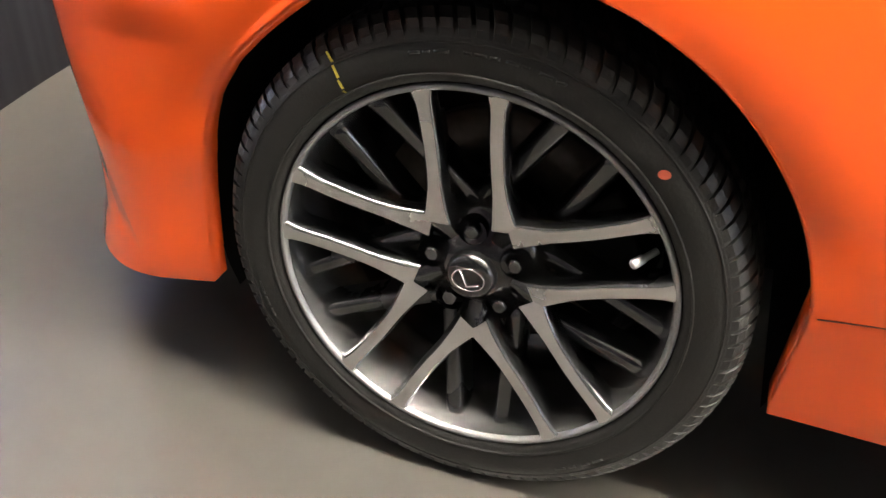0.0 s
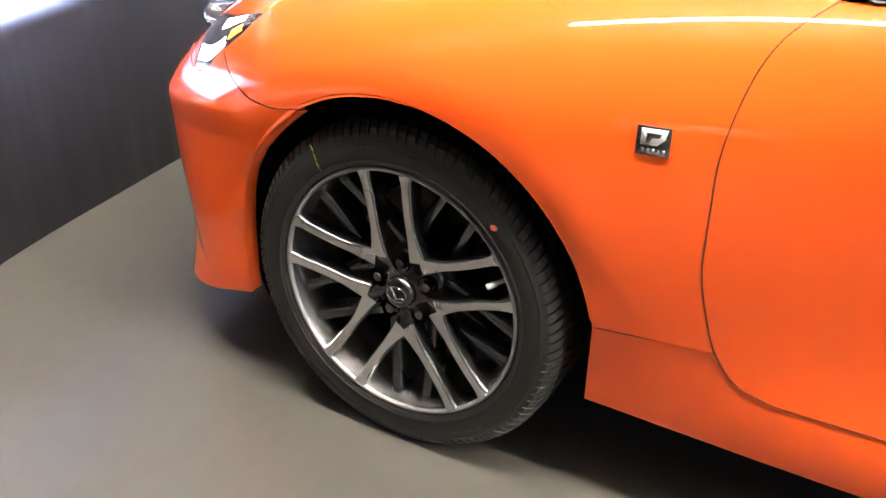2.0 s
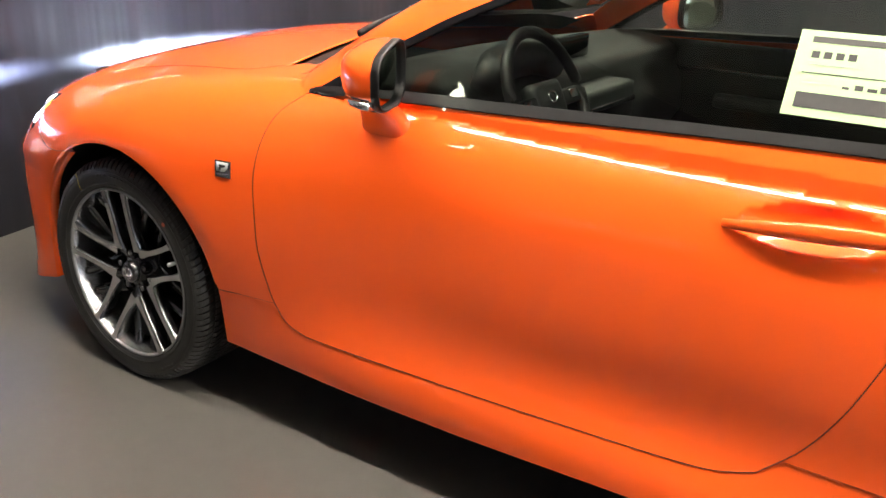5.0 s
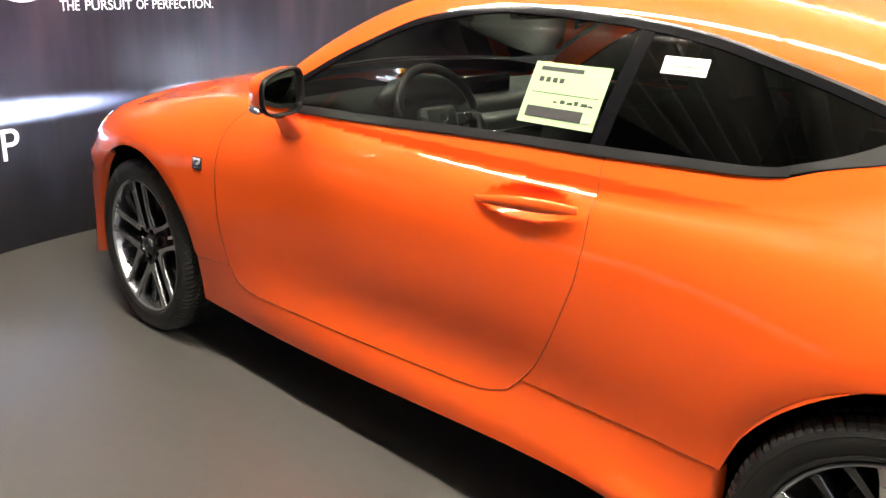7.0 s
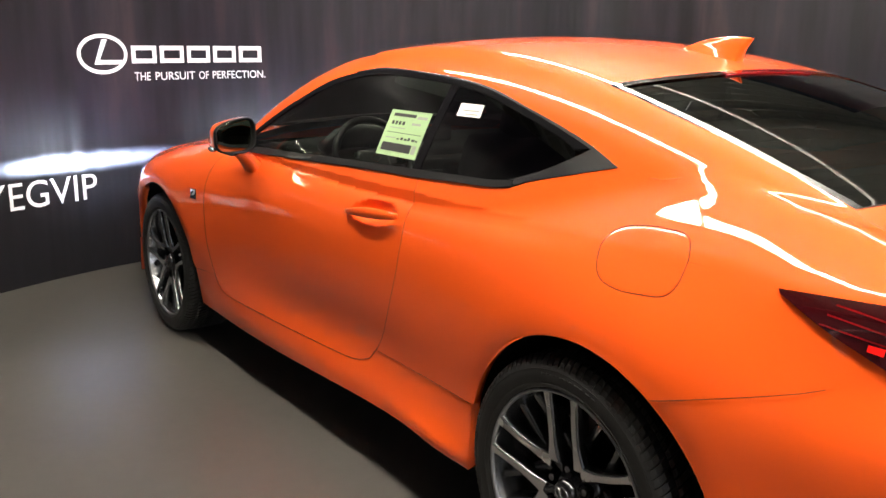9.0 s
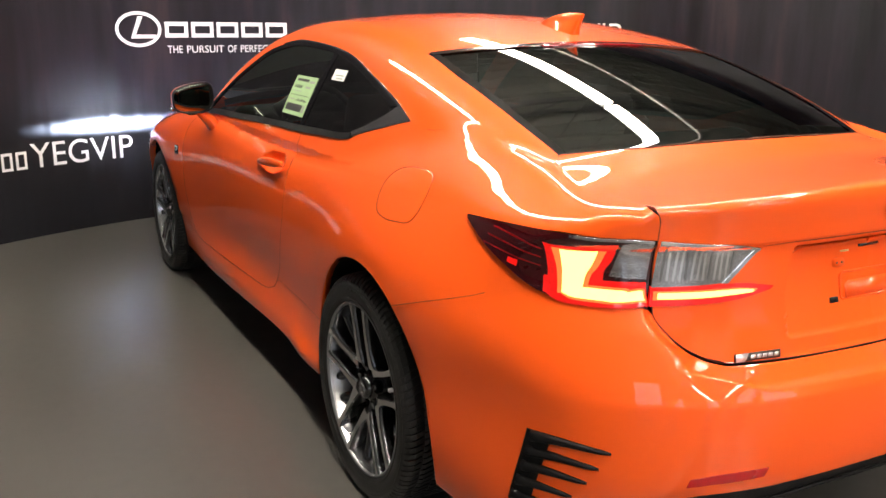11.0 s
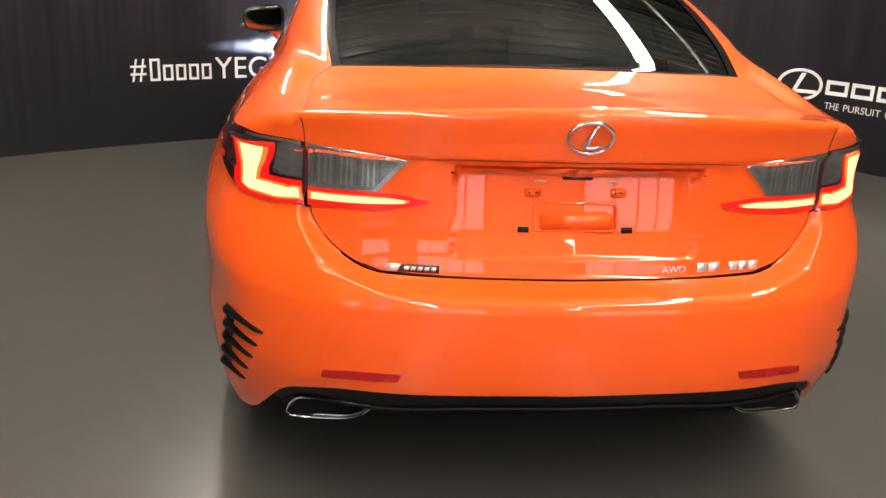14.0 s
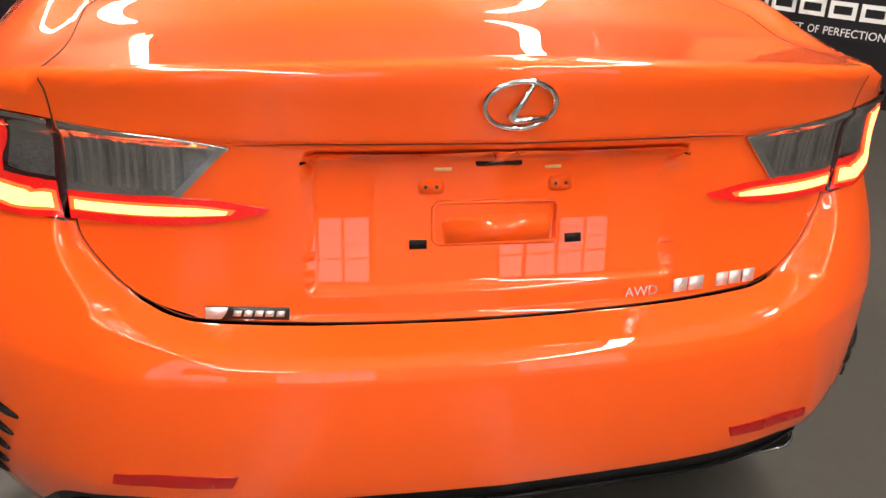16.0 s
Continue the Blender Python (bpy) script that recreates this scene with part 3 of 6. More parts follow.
def on_wall(name, bm, mat, label, category="lettering", parent=None):
    """Bends a flat mesh of (s, depth, z) onto the banner."""
    for v in bm.verts:
        p = wall_at(np.array(v.co.x), np.array(v.co.z), float(v.co.y))
        v.co = Vector([float(c) for c in p])
    ob = mesh_object(name, bm, mat, parent, smooth=False)
    return tagged(ob, label, category) if parent is None else ob


def letters(text, left, right, foot, height, depth=0.003):
    """Flat lettering between two places along the banner, as a mesh of (s, depth, z)."""
    cu = bpy.data.curves.new("text", "FONT")
    cu.body, cu.size, cu.extrude = text, 1.0, 0.0
    tmp = new("text", cu)
    bpy.context.view_layer.update()
    me = bpy.data.meshes.new_from_object(tmp.evaluated_get(bpy.context.evaluated_depsgraph_get()))
    bpy.data.objects.remove(tmp)
    bm = bmesh.new()
    bm.from_mesh(me)
    bpy.data.meshes.remove(me)
    xs, ys = [v.co.x for v in bm.verts], [v.co.y for v in bm.verts]
    x0, x1, y0, y1 = min(xs), max(xs), min(ys), max(ys)
    for v in bm.verts:
        v.co = Vector((left + (v.co.x - x0) / (x1 - x0) * (right - left), depth, foot + (v.co.y - y0) / (y1 - y0) * height))
    bmesh.ops.triangulate(bm, faces=bm.faces[:])
    return bm


def bars(spans, foot, height, depth=0.003, lean=0.0):
    bm = bmesh.new()
    for a, b in spans:
        k = max(2, int((b - a) / 0.05))
        for i in range(k):
            s0, s1 = a + (b - a) * i / k, a + (b - a) * (i + 1) / k
            q = [bm.verts.new((s0, depth, foot)), bm.verts.new((s1, depth, foot)), bm.verts.new((s1 + lean, depth, foot + height)), bm.verts.new((s0 + lean, depth, foot + height))]
            bm.faces.new(q)
    return bm


def hollow(a, b, foot, height, stroke, depth=0.003):
    """An open block: a plain frame with the weight of the printed strokes."""
    bm = bmesh.new()
    out = [(a, foot), (b, foot), (b, foot + height), (a, foot + height)]
    inn = [(a + stroke, foot + stroke), (b - stroke, foot + stroke), (b - stroke, foot + height - stroke), (a + stroke, foot + height - stroke)]
    o, i = [[bm.verts.new((s, depth, z)) for s, z in ring] for ring in (out, inn)]
    for k in range(4):
        j = (k + 1) % 4
        bm.faces.new((o[k], o[j], i[j], i[k]))
    return bm


def ring_flat(s, z, rs, rz, thick, depth=0.003):
    bm = bmesh.new()
    k = 48
    a = [bm.verts.new((s + rs * math.cos(i * math.tau / k), depth, z + rz * math.sin(i * math.tau / k))) for i in range(k)]
    b = [bm.verts.new((s + (rs - thick) * math.cos(i * math.tau / k), depth, z + (rz - thick) * math.sin(i * math.tau / k))) for i in range(k)]
    for i in range(k):
        bm.faces.new((a[i], a[(i + 1) % k], b[(i + 1) % k], b[i]))
    return bm


def logo_block(s, z, w=1.28):
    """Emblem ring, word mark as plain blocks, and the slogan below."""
    bm = ring_flat(s + 0.16, z + 0.055, 0.16, 0.117, 0.022)
    q = [bm.verts.new((s + 0.16 + a, 0.003, z + 0.055 + b)) for a, b in ((-0.055, -0.06), (0.12, -0.06), (0.12, -0.035), (-0.02, -0.035), (0.035, 0.085), (0.0, 0.085))]
    bm.faces.new(q)
    on_wall("emblem", bm, WHITE_PRINT, "white oval emblem printed on the dark banner", "logo")
    w0 = s + 0.345
    step = 0.945 / 5
    for i in range(5):
        on_wall("word_block", hollow(w0 + i * step, w0 + i * step + 0.165, z, 0.105, 0.027), WHITE_PRINT, "white block of a word mark on the dark banner", "logo")
    for word, u0, u1 in (("THE", 0.012, 0.118), ("PURSUIT", 0.151, 0.427), ("OF", 0.457, 0.528), ("PERFECTION.", 0.557, 0.945)):
        on_wall("slogan_word", letters(word, w0 + u0, w0 + u1, z - 0.104, 0.049), WHITE_PRINT, "white slogan word in capitals under the word mark")


def hashtag(s, z, h=0.155, total=1.31):
    on_wall("hash_sign", letters("#", s, s + 0.11, z, h), WHITE_PRINT, "white hash sign printed on the banner")
    for i in range(5):
        on_wall("word_bar", hollow(s + 0.135 + i * 0.093, s + 0.135 + i * 0.093 + 0.072, z, h * (1.0 if i == 0 else 0.72), 0.017), WHITE_PRINT, "white bar of a printed word on the banner", "logo")
    on_wall("hashtag_letters", letters("YEGVIP", s + 0.605, s + total, z, h), WHITE_PRINT, "white capital letters printed on the banner")


def ceiling_light(m, length=2.35):
    """A hung fluorescent strip: housing, lens, two rods."""
    root = thing("ceiling_light", "long white fluorescent strip light hung below the ceiling", "lamp", m, "ceiling lights")
    bm = bmesh.new()
    a = [(-0.035, 0.035), (-0.03, 0.10), (0.03, 0.10), (0.035, 0.035)]
    ends = [[bm.verts.new((x, y, z)) for y, z in a] for x in (-length / 2, length / 2)]
    for i in range(3):
        bm.faces.new((ends[0][i], ends[1][i], ends[1][i + 1], ends[0][i + 1]))
    bm.faces.new(ends[0])
    bm.faces.new(ends[1][::-1])
    part("housing", bm, WHITE_PAPER, root, smooth=False)
    part("diffuser", box_mesh((-length / 2 + 0.005, -0.075, -0.03), (length / 2 - 0.005, 0.075, 0.034), 0.02), TUBE, root, "glowing white wrap-round diffuser")
    for x in (-length * 0.4, length * 0.4):
        part("rod", tube([(x, 0, 0.08), (x, 0, 1.66)], 0.006, 6), STEEL, root)
    return root


build_room()
logo_block(4.36, 1.240)
logo_block(8.07, 0.512)
logo_block(0.30, 0.512)
hashtag(3.11, 0.443)
hashtag(6.95, 1.215)
for a, b in ((2.30, 2.52), (2.56, 2.84), (2.88, 3.14)):
    on_wall("print_bar", bars([(a, b)], 1.10, 0.038), WHITE_PRINT, "short white bar of small print on the banner")
for s in (-3.1, -6.6):
    logo_block(s, 1.240)
    hashtag(s + 0.4, 0.443)
hashtag(-1.7, 1.215)
logo_block(-5.0, 0.512)
lamp = None
for x, y in LIGHTS:
    m = pose(x, y, LIGHT_HEIGHT)
    lamp = copy_thing(lamp, m) if lamp else ceiling_light(m)
for y in PIPES:
    pipe = thing("ceiling_pipe", "long pale painted pipe hung beside the strip lights", "pipe", pose(0, y, LIGHT_HEIGHT + 0.05), "ceiling pipes")
    part("run", tube([(-6.9 + 0.66 * k, 0, 0) for k in range(31)], 0.03, 12), PAINTED_WHITE, pipe)
    for x in (-5, -2, 1, 4, 7, 10):
        part("hanger", tube([(x, 0, 0.02), (x, 0, 1.62)], 0.005, 6), STEEL, pipe)
# roof trusses of the hall
truss = None
for x in (-5.5, -2.5, 0.5, 3.5, 6.5, 9.5):
    if truss is None:
        truss = thing("roof_truss", "grey steel open-web roof truss", "truss", pose(x, 0, 0), "roof trusses")
        for name, z in (("top_chord", 4.88), ("bottom_chord", 4.42)):
            part(name, box_mesh((-0.05, -9, z - 0.03), (0.05, 9, z + 0.03)), STEEL, truss, smooth=False)
        for k in range(18):
            y0 = -9 + k
            part("web_bar", tube([(0, y0, 4.43), (0, y0 + 0.5, 4.87), (0, y0 + 1, 4.43)], 0.016, 6), STEEL, truss)
    else:
        copy_thing(truss, pose(x, 0, 0))
# glazed overhead doors far behind
for k, y in enumerate((-5.2, -1.2, 4.4)):
    door = thing(f"door_{k + 1}", "tall sectional door with rows of daylit panes", "door", pose(12.98, y, 0), kind="structure")
    part("door_leaf", box_mesh((-0.06, -1.25, 0), (0.0, 1.25, 3.4), 0.004), PAINTED, door, smooth=False)
    for r in range(4):
        for c in range(4):
            part("pane", box_mesh((-0.075, -1.16 + 0.59 * c, 0.60 + 0.68 * r), (-0.055, -0.64 + 0.59 * c, 1.20 + 0.68 * r), 0.004), DAYLIGHT, door, "bright daylit pane", smooth=False)


# ---- the car ----
car = thing("car", "glossy orange two-door coupe with dark alloy wheels on a grey floor", "car", pose(0, 0, 0))


def arc(cx, cz, rx, rz, a0, a1, n):
    return [(cx + rx * math.cos(radians(a)), cz + rz * math.sin(radians(a))) for a in np.linspace(a0, a1, n)]


FRONT_ARCH = (0.004, 0.337, 0.388, 0.395)
REAR_ARCH = (2.772, 0.337, 0.408, 0.398)
DOOR_FRONT = S((0.690, 0.3345), (0.632, 0.350), (0.592, 0.395), (0.571, 0.452), (0.551, 0.568), (0.551, 0.694), (0.565, 0.80), (0.594, 0.881), (0.655, 0.938))
DOOR_FOOT = S((0.690, 0.3345), (0.85, 0.333), (1.12, 0.334), (1.5, 0.343), (1.70, 0.355), (1.795, 0.383))
DOOR_REAR = S((1.795, 0.383), (1.862, 0.455), (1.912, 0.54), (1.950, 0.63), (1.985, 0.74), (1.995, 0.82), (1.988, 0.92), (1.985, 0.992))
BELT = S((0.655, 0.938), (0.70, 0.941), (0.775, 0.945), (0.929, 0.953), (1.2, 0.963), (1.5, 0.977), (1.736, 0.986), (1.985, 0.992))
BELT_TOP = S((0.658, 0.946), (0.70, 0.956), (0.775, 0.964), (0.929, 0.975), (1.2, 0.984), (1.5, 0.997), (1.736, 1.005), (1.985, 1.013))


LID_SIDE = T((3.19, -0.552), (3.23, -0.578), (3.294, -0.598), (3.37, -0.602), (3.48, -0.602), (3.56, -0.605))
headlights = []
LAMP_LOW, LAMP_TOP = [], []


def build_body():
    # doors
    doors = both("door", [net(DOOR_FOOT, BELT, 170, 90, DOOR_FRONT, DOOR_REAR)], PAINT, car, "orange door with a pull handle")
    # front fenders
    arch = S(*arc(*FRONT_ARCH, 8, 119, 13))
    outer = DOOR_FRONT[2:] + T((0.66, -0.722), (0.585, -0.662), (0.50, -0.622), (0.44, -0.648), (0.33, -0.694), (0.10, -0.664), (-0.13, -0.64), (-0.27, -0.66)) + S((-0.350, 0.803), (-0.385, 0.768), (-0.432, 0.733))
    both("front_fender", [net(arch, outer, 72, 30, None, S((-0.184, 0.677), (-0.250, 0.668), (-0.303, 0.670), (-0.345, 0.682), (-0.385, 0.700), (-0.432, 0.733)))], PAINT, car)
    # sills
    top = S((0.388, 0.393), (0.50, 0.405), (0.592, 0.41), (0.665, 0.36), (0.80, 0.345), (1.12, 0.345), (1.5, 0.355), (1.70, 0.37), (1.80, 0.405), (1.86, 0.432), (2.08, 0.438), (2.366, 0.440))
    foot = S((0.376, 0.219), (0.48, 0.215), (0.58, 0.213), (0.67, 0.212), (0.80, 0.211), (1.12, 0.214), (1.5, 0.228), (1.70, 0.238), (1.80, 0.243), (1.86, 0.245), (2.08, 0.250), (2.374, 0.243))
    both("side_sill", [net(foot, top, 90, 16)], PAINT, car, fold=0.05, lift=-0.0015)
    # rear quarters: flank, shoulder, pillar and roof rail in one sheet
    low = S((1.836, 0.421), (1.97, 0.424), (2.10, 0.427), (2.22, 0.430), (2.32, 0.433)) + S(*arc(*REAR_ARCH, 166, 56.2, 18))
    mid_x = list(np.linspace(1.988, 2.20, 5)) + list(np.interp(np.linspace(166, 57, 18), (57, 90, 130, 166), (3.195, 2.80, 2.47, 2.24)))
    mid_z = np.interp(mid_x, (1.988, 2.17, 2.4, 2.7, 2.85, 3.0, 3.1, 3.195), (0.92, 0.925, 0.934, 0.948, 0.951, 0.948, 0.944, 0.939))
    mid = S(*zip(mid_x, mid_z))
    seam = S((2.999, 0.667), (3.19, 0.733), (3.312, 0.776), (3.36, 0.832), (3.372, 0.872), (3.30, 0.902), (3.195, 0.939))
    q1 = net(low, mid, 84, 26, [low[0]] + DOOR_REAR[1:-2] + [mid[0]], seam)
    lamp_top = S((3.195, 0.937), (3.30, 0.944), (3.40, 0.948), (3.50, 0.950)) + R((-0.602, 0.948))
    mid2 = mid + lamp_top[1:]
    sill_line = S((1.985, 0.992), (2.15, 1.0), (2.30, 1.006), (2.375, 1.014), (2.44, 1.036), (2.57, 1.069), (2.694, 1.098)) + T((2.80, -0.700), (2.92, -0.668), (3.01, -0.637), (3.10, -0.598), (3.19, -0.552))
    lid_left = [lamp_top[-1]] + R((-0.606, 0.99)) + LID_SIDE[::-1]
    n2 = len(mid2)
    q2 = net(mid2[::2] if n2 % 2 else mid2[::2] + mid2[-1:], sill_line, 100, 12, [mid[0], DOOR_REAR[-1]], lid_left)
    dlo_top = S((2.694, 1.098), (2.556, 1.150), (2.36, 1.204), (2.11, 1.260), (1.855, 1.284), (1.59, 1.293), (1.314, 1.259), (1.07, 1.166), (0.995, 1.132), (0.899, 1.080), (0.757, 0.997), (0.699, 0.962), (0.655, 0.938))
    rail = T((3.19, -0.552), (2.99, -0.570), (2.74, -0.575), (2.517, -0.563), (2.20, -0.560), (1.80, -0.560), (1.40, -0.567), (1.12, -0.602), (1.0, -0.632), (0.90, -0.660), (0.76, -0.694), (0.70, -0.708), (0.66, -0.722))
    q3 = net(dlo_top, rail, 110, 14, [dlo_top[0]] + sill_line[7:-1] + [rail[0]], [dlo_top[-1], rail[-1]])
    both("rear_quarter", [q1, q2, q3], PAINT, car, "orange rear quarter with roof pillar", edges=False)
    # roof
    lefts = rail[3:7]
    rights = flip_y(lefts)
    front = T((1.40, -0.567), (1.33, -0.3), (1.31, 0), (1.33, 0.3), (1.40, 0.567))
    back = T((2.517, -0.563), (2.568, -0.3), (2.588, 0), (2.568, 0.3), (2.517, 0.563))
    skin("roof", [net(back, front, 40, 40, lefts, rights)], PAINT, car, gap=0.002)
    # glass
    wl = rail[6:10] + [T((0.70, -0.70))[0]]
    wfoot = T((0.70, -0.70), (0.56, -0.5), (0.47, -0.25), (0.44, 0), (0.47, 0.25), (0.56, 0.5), (0.70, 0.70))
    skin("windscreen", [net(front, wfoot, 40, 24, wl, flip_y(wl))], SIDE_GLASS, car, lift=-0.003, gap=0.006)
    gl = [rail[3], rail[2], rail[1], rail[0]]
    gfoot = T((3.19, -0.552), (3.238, -0.3), (3.255, 0), (3.238, 0.3), (3.19, 0.552))
    skin("rear_window", [net(back, gfoot, 44, 30, gl, flip_y(gl))], REAR_GLASS, car, "dark tinted rear window", lift=-0.004, gap=0.012)
    # bonnet
    tip = S((-0.357, 0.806), (-0.45, 0.785))
    nose = [tuple(p) for p in settle(np.array([[-0.58, -0.66, 0.755], [-0.70, -0.45, 0.755], [-0.77, -0.2, 0.76], [-0.785, 0, 0.765]]))]
    side_l = tip[:1] + T((-0.27, -0.66), (-0.13, -0.64), (0.10, -0.664), (0.33, -0.694), (0.44, -0.645))
    hood_front = tip + nose + flip_y(tip + nose[:-1])[::-1]
    hood_back = T((0.44, -0.645), (0.42, -0.56), (0.395, -0.45), (0.365, -0.32), (0.335, -0.16), (0.325, 0), (0.335, 0.16), (0.365, 0.32), (0.395, 0.45), (0.42, 0.56), (0.44, 0.645))
    skin("bonnet", [net(hood_front, hood_back, 56, 30, side_l, flip_y(side_l))], PAINT, car, "orange bonnet")
    cowl_front = [(x + 0.008, y, z) for x, y, z in hood_back]
    cowl_back = T((0.62, -0.70), (0.59, -0.58), (0.55, -0.45), (0.50, -0.32), (0.46, -0.16), (0.45, 0), (0.46, 0.16), (0.50, 0.32), (0.55, 0.45), (0.59, 0.58), (0.62, 0.70))
    skin("cowl_panel", [net(cowl_front, cowl_back, 40, 6)], BLACK_PLASTIC, car, "black plastic cowl under the windscreen", lift=-0.012, edges=False)
    # boot lid, over the edge and down the back
    edge_l = LID_SIDE + R((-0.606, 0.99), (-0.602, 0.945), (-0.596, 0.86), (-0.590, 0.79), (-0.55, 0.730), (-0.498, 0.694), (-0.43, 0.674))
    lid_foot = R((-0.43, 0.674), (-0.3, 0.671), (-0.15, 0.670), (0, 0.670), (0.15, 0.670), (0.3, 0.671), (0.43, 0.674))
    lid_top = T((3.19, -0.552), (3.245, -0.3), (3.259, -0.15), (3.264, 0), (3.259, 0.15), (3.245, 0.3), (3.19, 0.552))
    skin("boot_lid", [net(lid_top, lid_foot, 180, 150, edge_l, flip_y(edge_l))], PAINT, car, "orange boot lid with a plate recess", gap=0.0014)
    # rear bumper
    b_top = S((2.994, 0.676), (3.19, 0.746), (3.305, 0.788), (3.345, 0.84), (3.385, 0.876), (3.46, 0.85)) + R((-0.70, 0.834), (-0.645, 0.824), (-0.603, 0.806), (-0.5905, 0.7905), (-0.5490, 0.7315), (-0.4973, 0.6957), (-0.4295, 0.6760), (-0.3, 0.6734), (-0.15, 0.6725))
    b_top = b_top + R((0, 0.6725)) + flip_y(b_top)[::-1]
    b_foot = S((3.165, 0.235), (3.27, 0.216), (3.36, 0.204), (3.42, 0.205)) + R((-0.735, 0.232), (-0.722, 0.256), (-0.70, 0.295), (-0.668, 0.345), (-0.631, 0.373), (-0.56, 0.394), (-0.474, 0.402), (-0.363, 0.404), (-0.25, 0.407), (-0.12, 0.409))
    b_foot = b_foot + R((0, 0.409)) + flip_y(b_foot)[::-1]
    ra = S(*arc(*REAR_ARCH, -14.5, 56.5, 7))
    skin("rear_bumper", [net(b_foot, b_top, 190, 64, ra, flip_y(ra))], PAINT, car, "orange rear bumper", gap=0.0014, fold=0.03, lift=-0.0012)
    # front bumper
    f_top = S((-0.184, 0.677), (-0.250, 0.668), (-0.303, 0.670), (-0.385, 0.700), (-0.432, 0.733), (-0.46, 0.708), (-0.49, 0.682), (-0.55, 0.668)) + [tuple(settle(np.array([[-0.74, -0.55, 0.70], [-0.82, -0.3, 0.72], [-0.86, 0, 0.73]]))[i]) for i in range(3)]
    f_top = f_top + flip_y(f_top[:-1])[::-1]
    f_foot = S((-0.385, 0.218), (-0.45, 0.20), (-0.52, 0.18), (-0.58, 0.165), (-0.64, 0.155)) + [tuple(settle(np.array([[-0.82, -0.6, 0.150], [-0.90, -0.3, 0.150], [-0.93, 0, 0.150]]))[i]) for i in range(3)]
    f_foot = f_foot + flip_y(f_foot[:-1])[::-1]
    mids = lambda a, b: [tuple(p) for p in along([a, b], 5)]
    skin("nose_panel", [net(f_top[7:14], hood_front[2:-2], 60, 8)], PAINT, car)
    LAMP_LOW.extend(S((-0.350, 0.801), (-0.385, 0.768), (-0.414, 0.746), (-0.449, 0.716), (-0.49, 0.682), (-0.55, 0.668)))
    LAMP_TOP.extend([hood_front[0]] + S((-0.40, 0.797)) + hood_front[1:3])
    for lens in both("headlight", [net(LAMP_LOW, LAMP_TOP, 34, 14)], GLOSS_BLACK, car, "lit headlight behind a glossy lens", lift=-0.002):
        headlights.append(lens)
    fa = S((-0.385, 0.218), (-0.382, 0.33), (-0.370, 0.44), (-0.315, 0.56), (-0.184, 0.677))
    skin("front_bumper", [net(f_foot, f_top, 260, 64, fa, flip_y(fa))], PAINT, car, "orange front bumper with sharp corner creases", fold=0.03)
    return doors


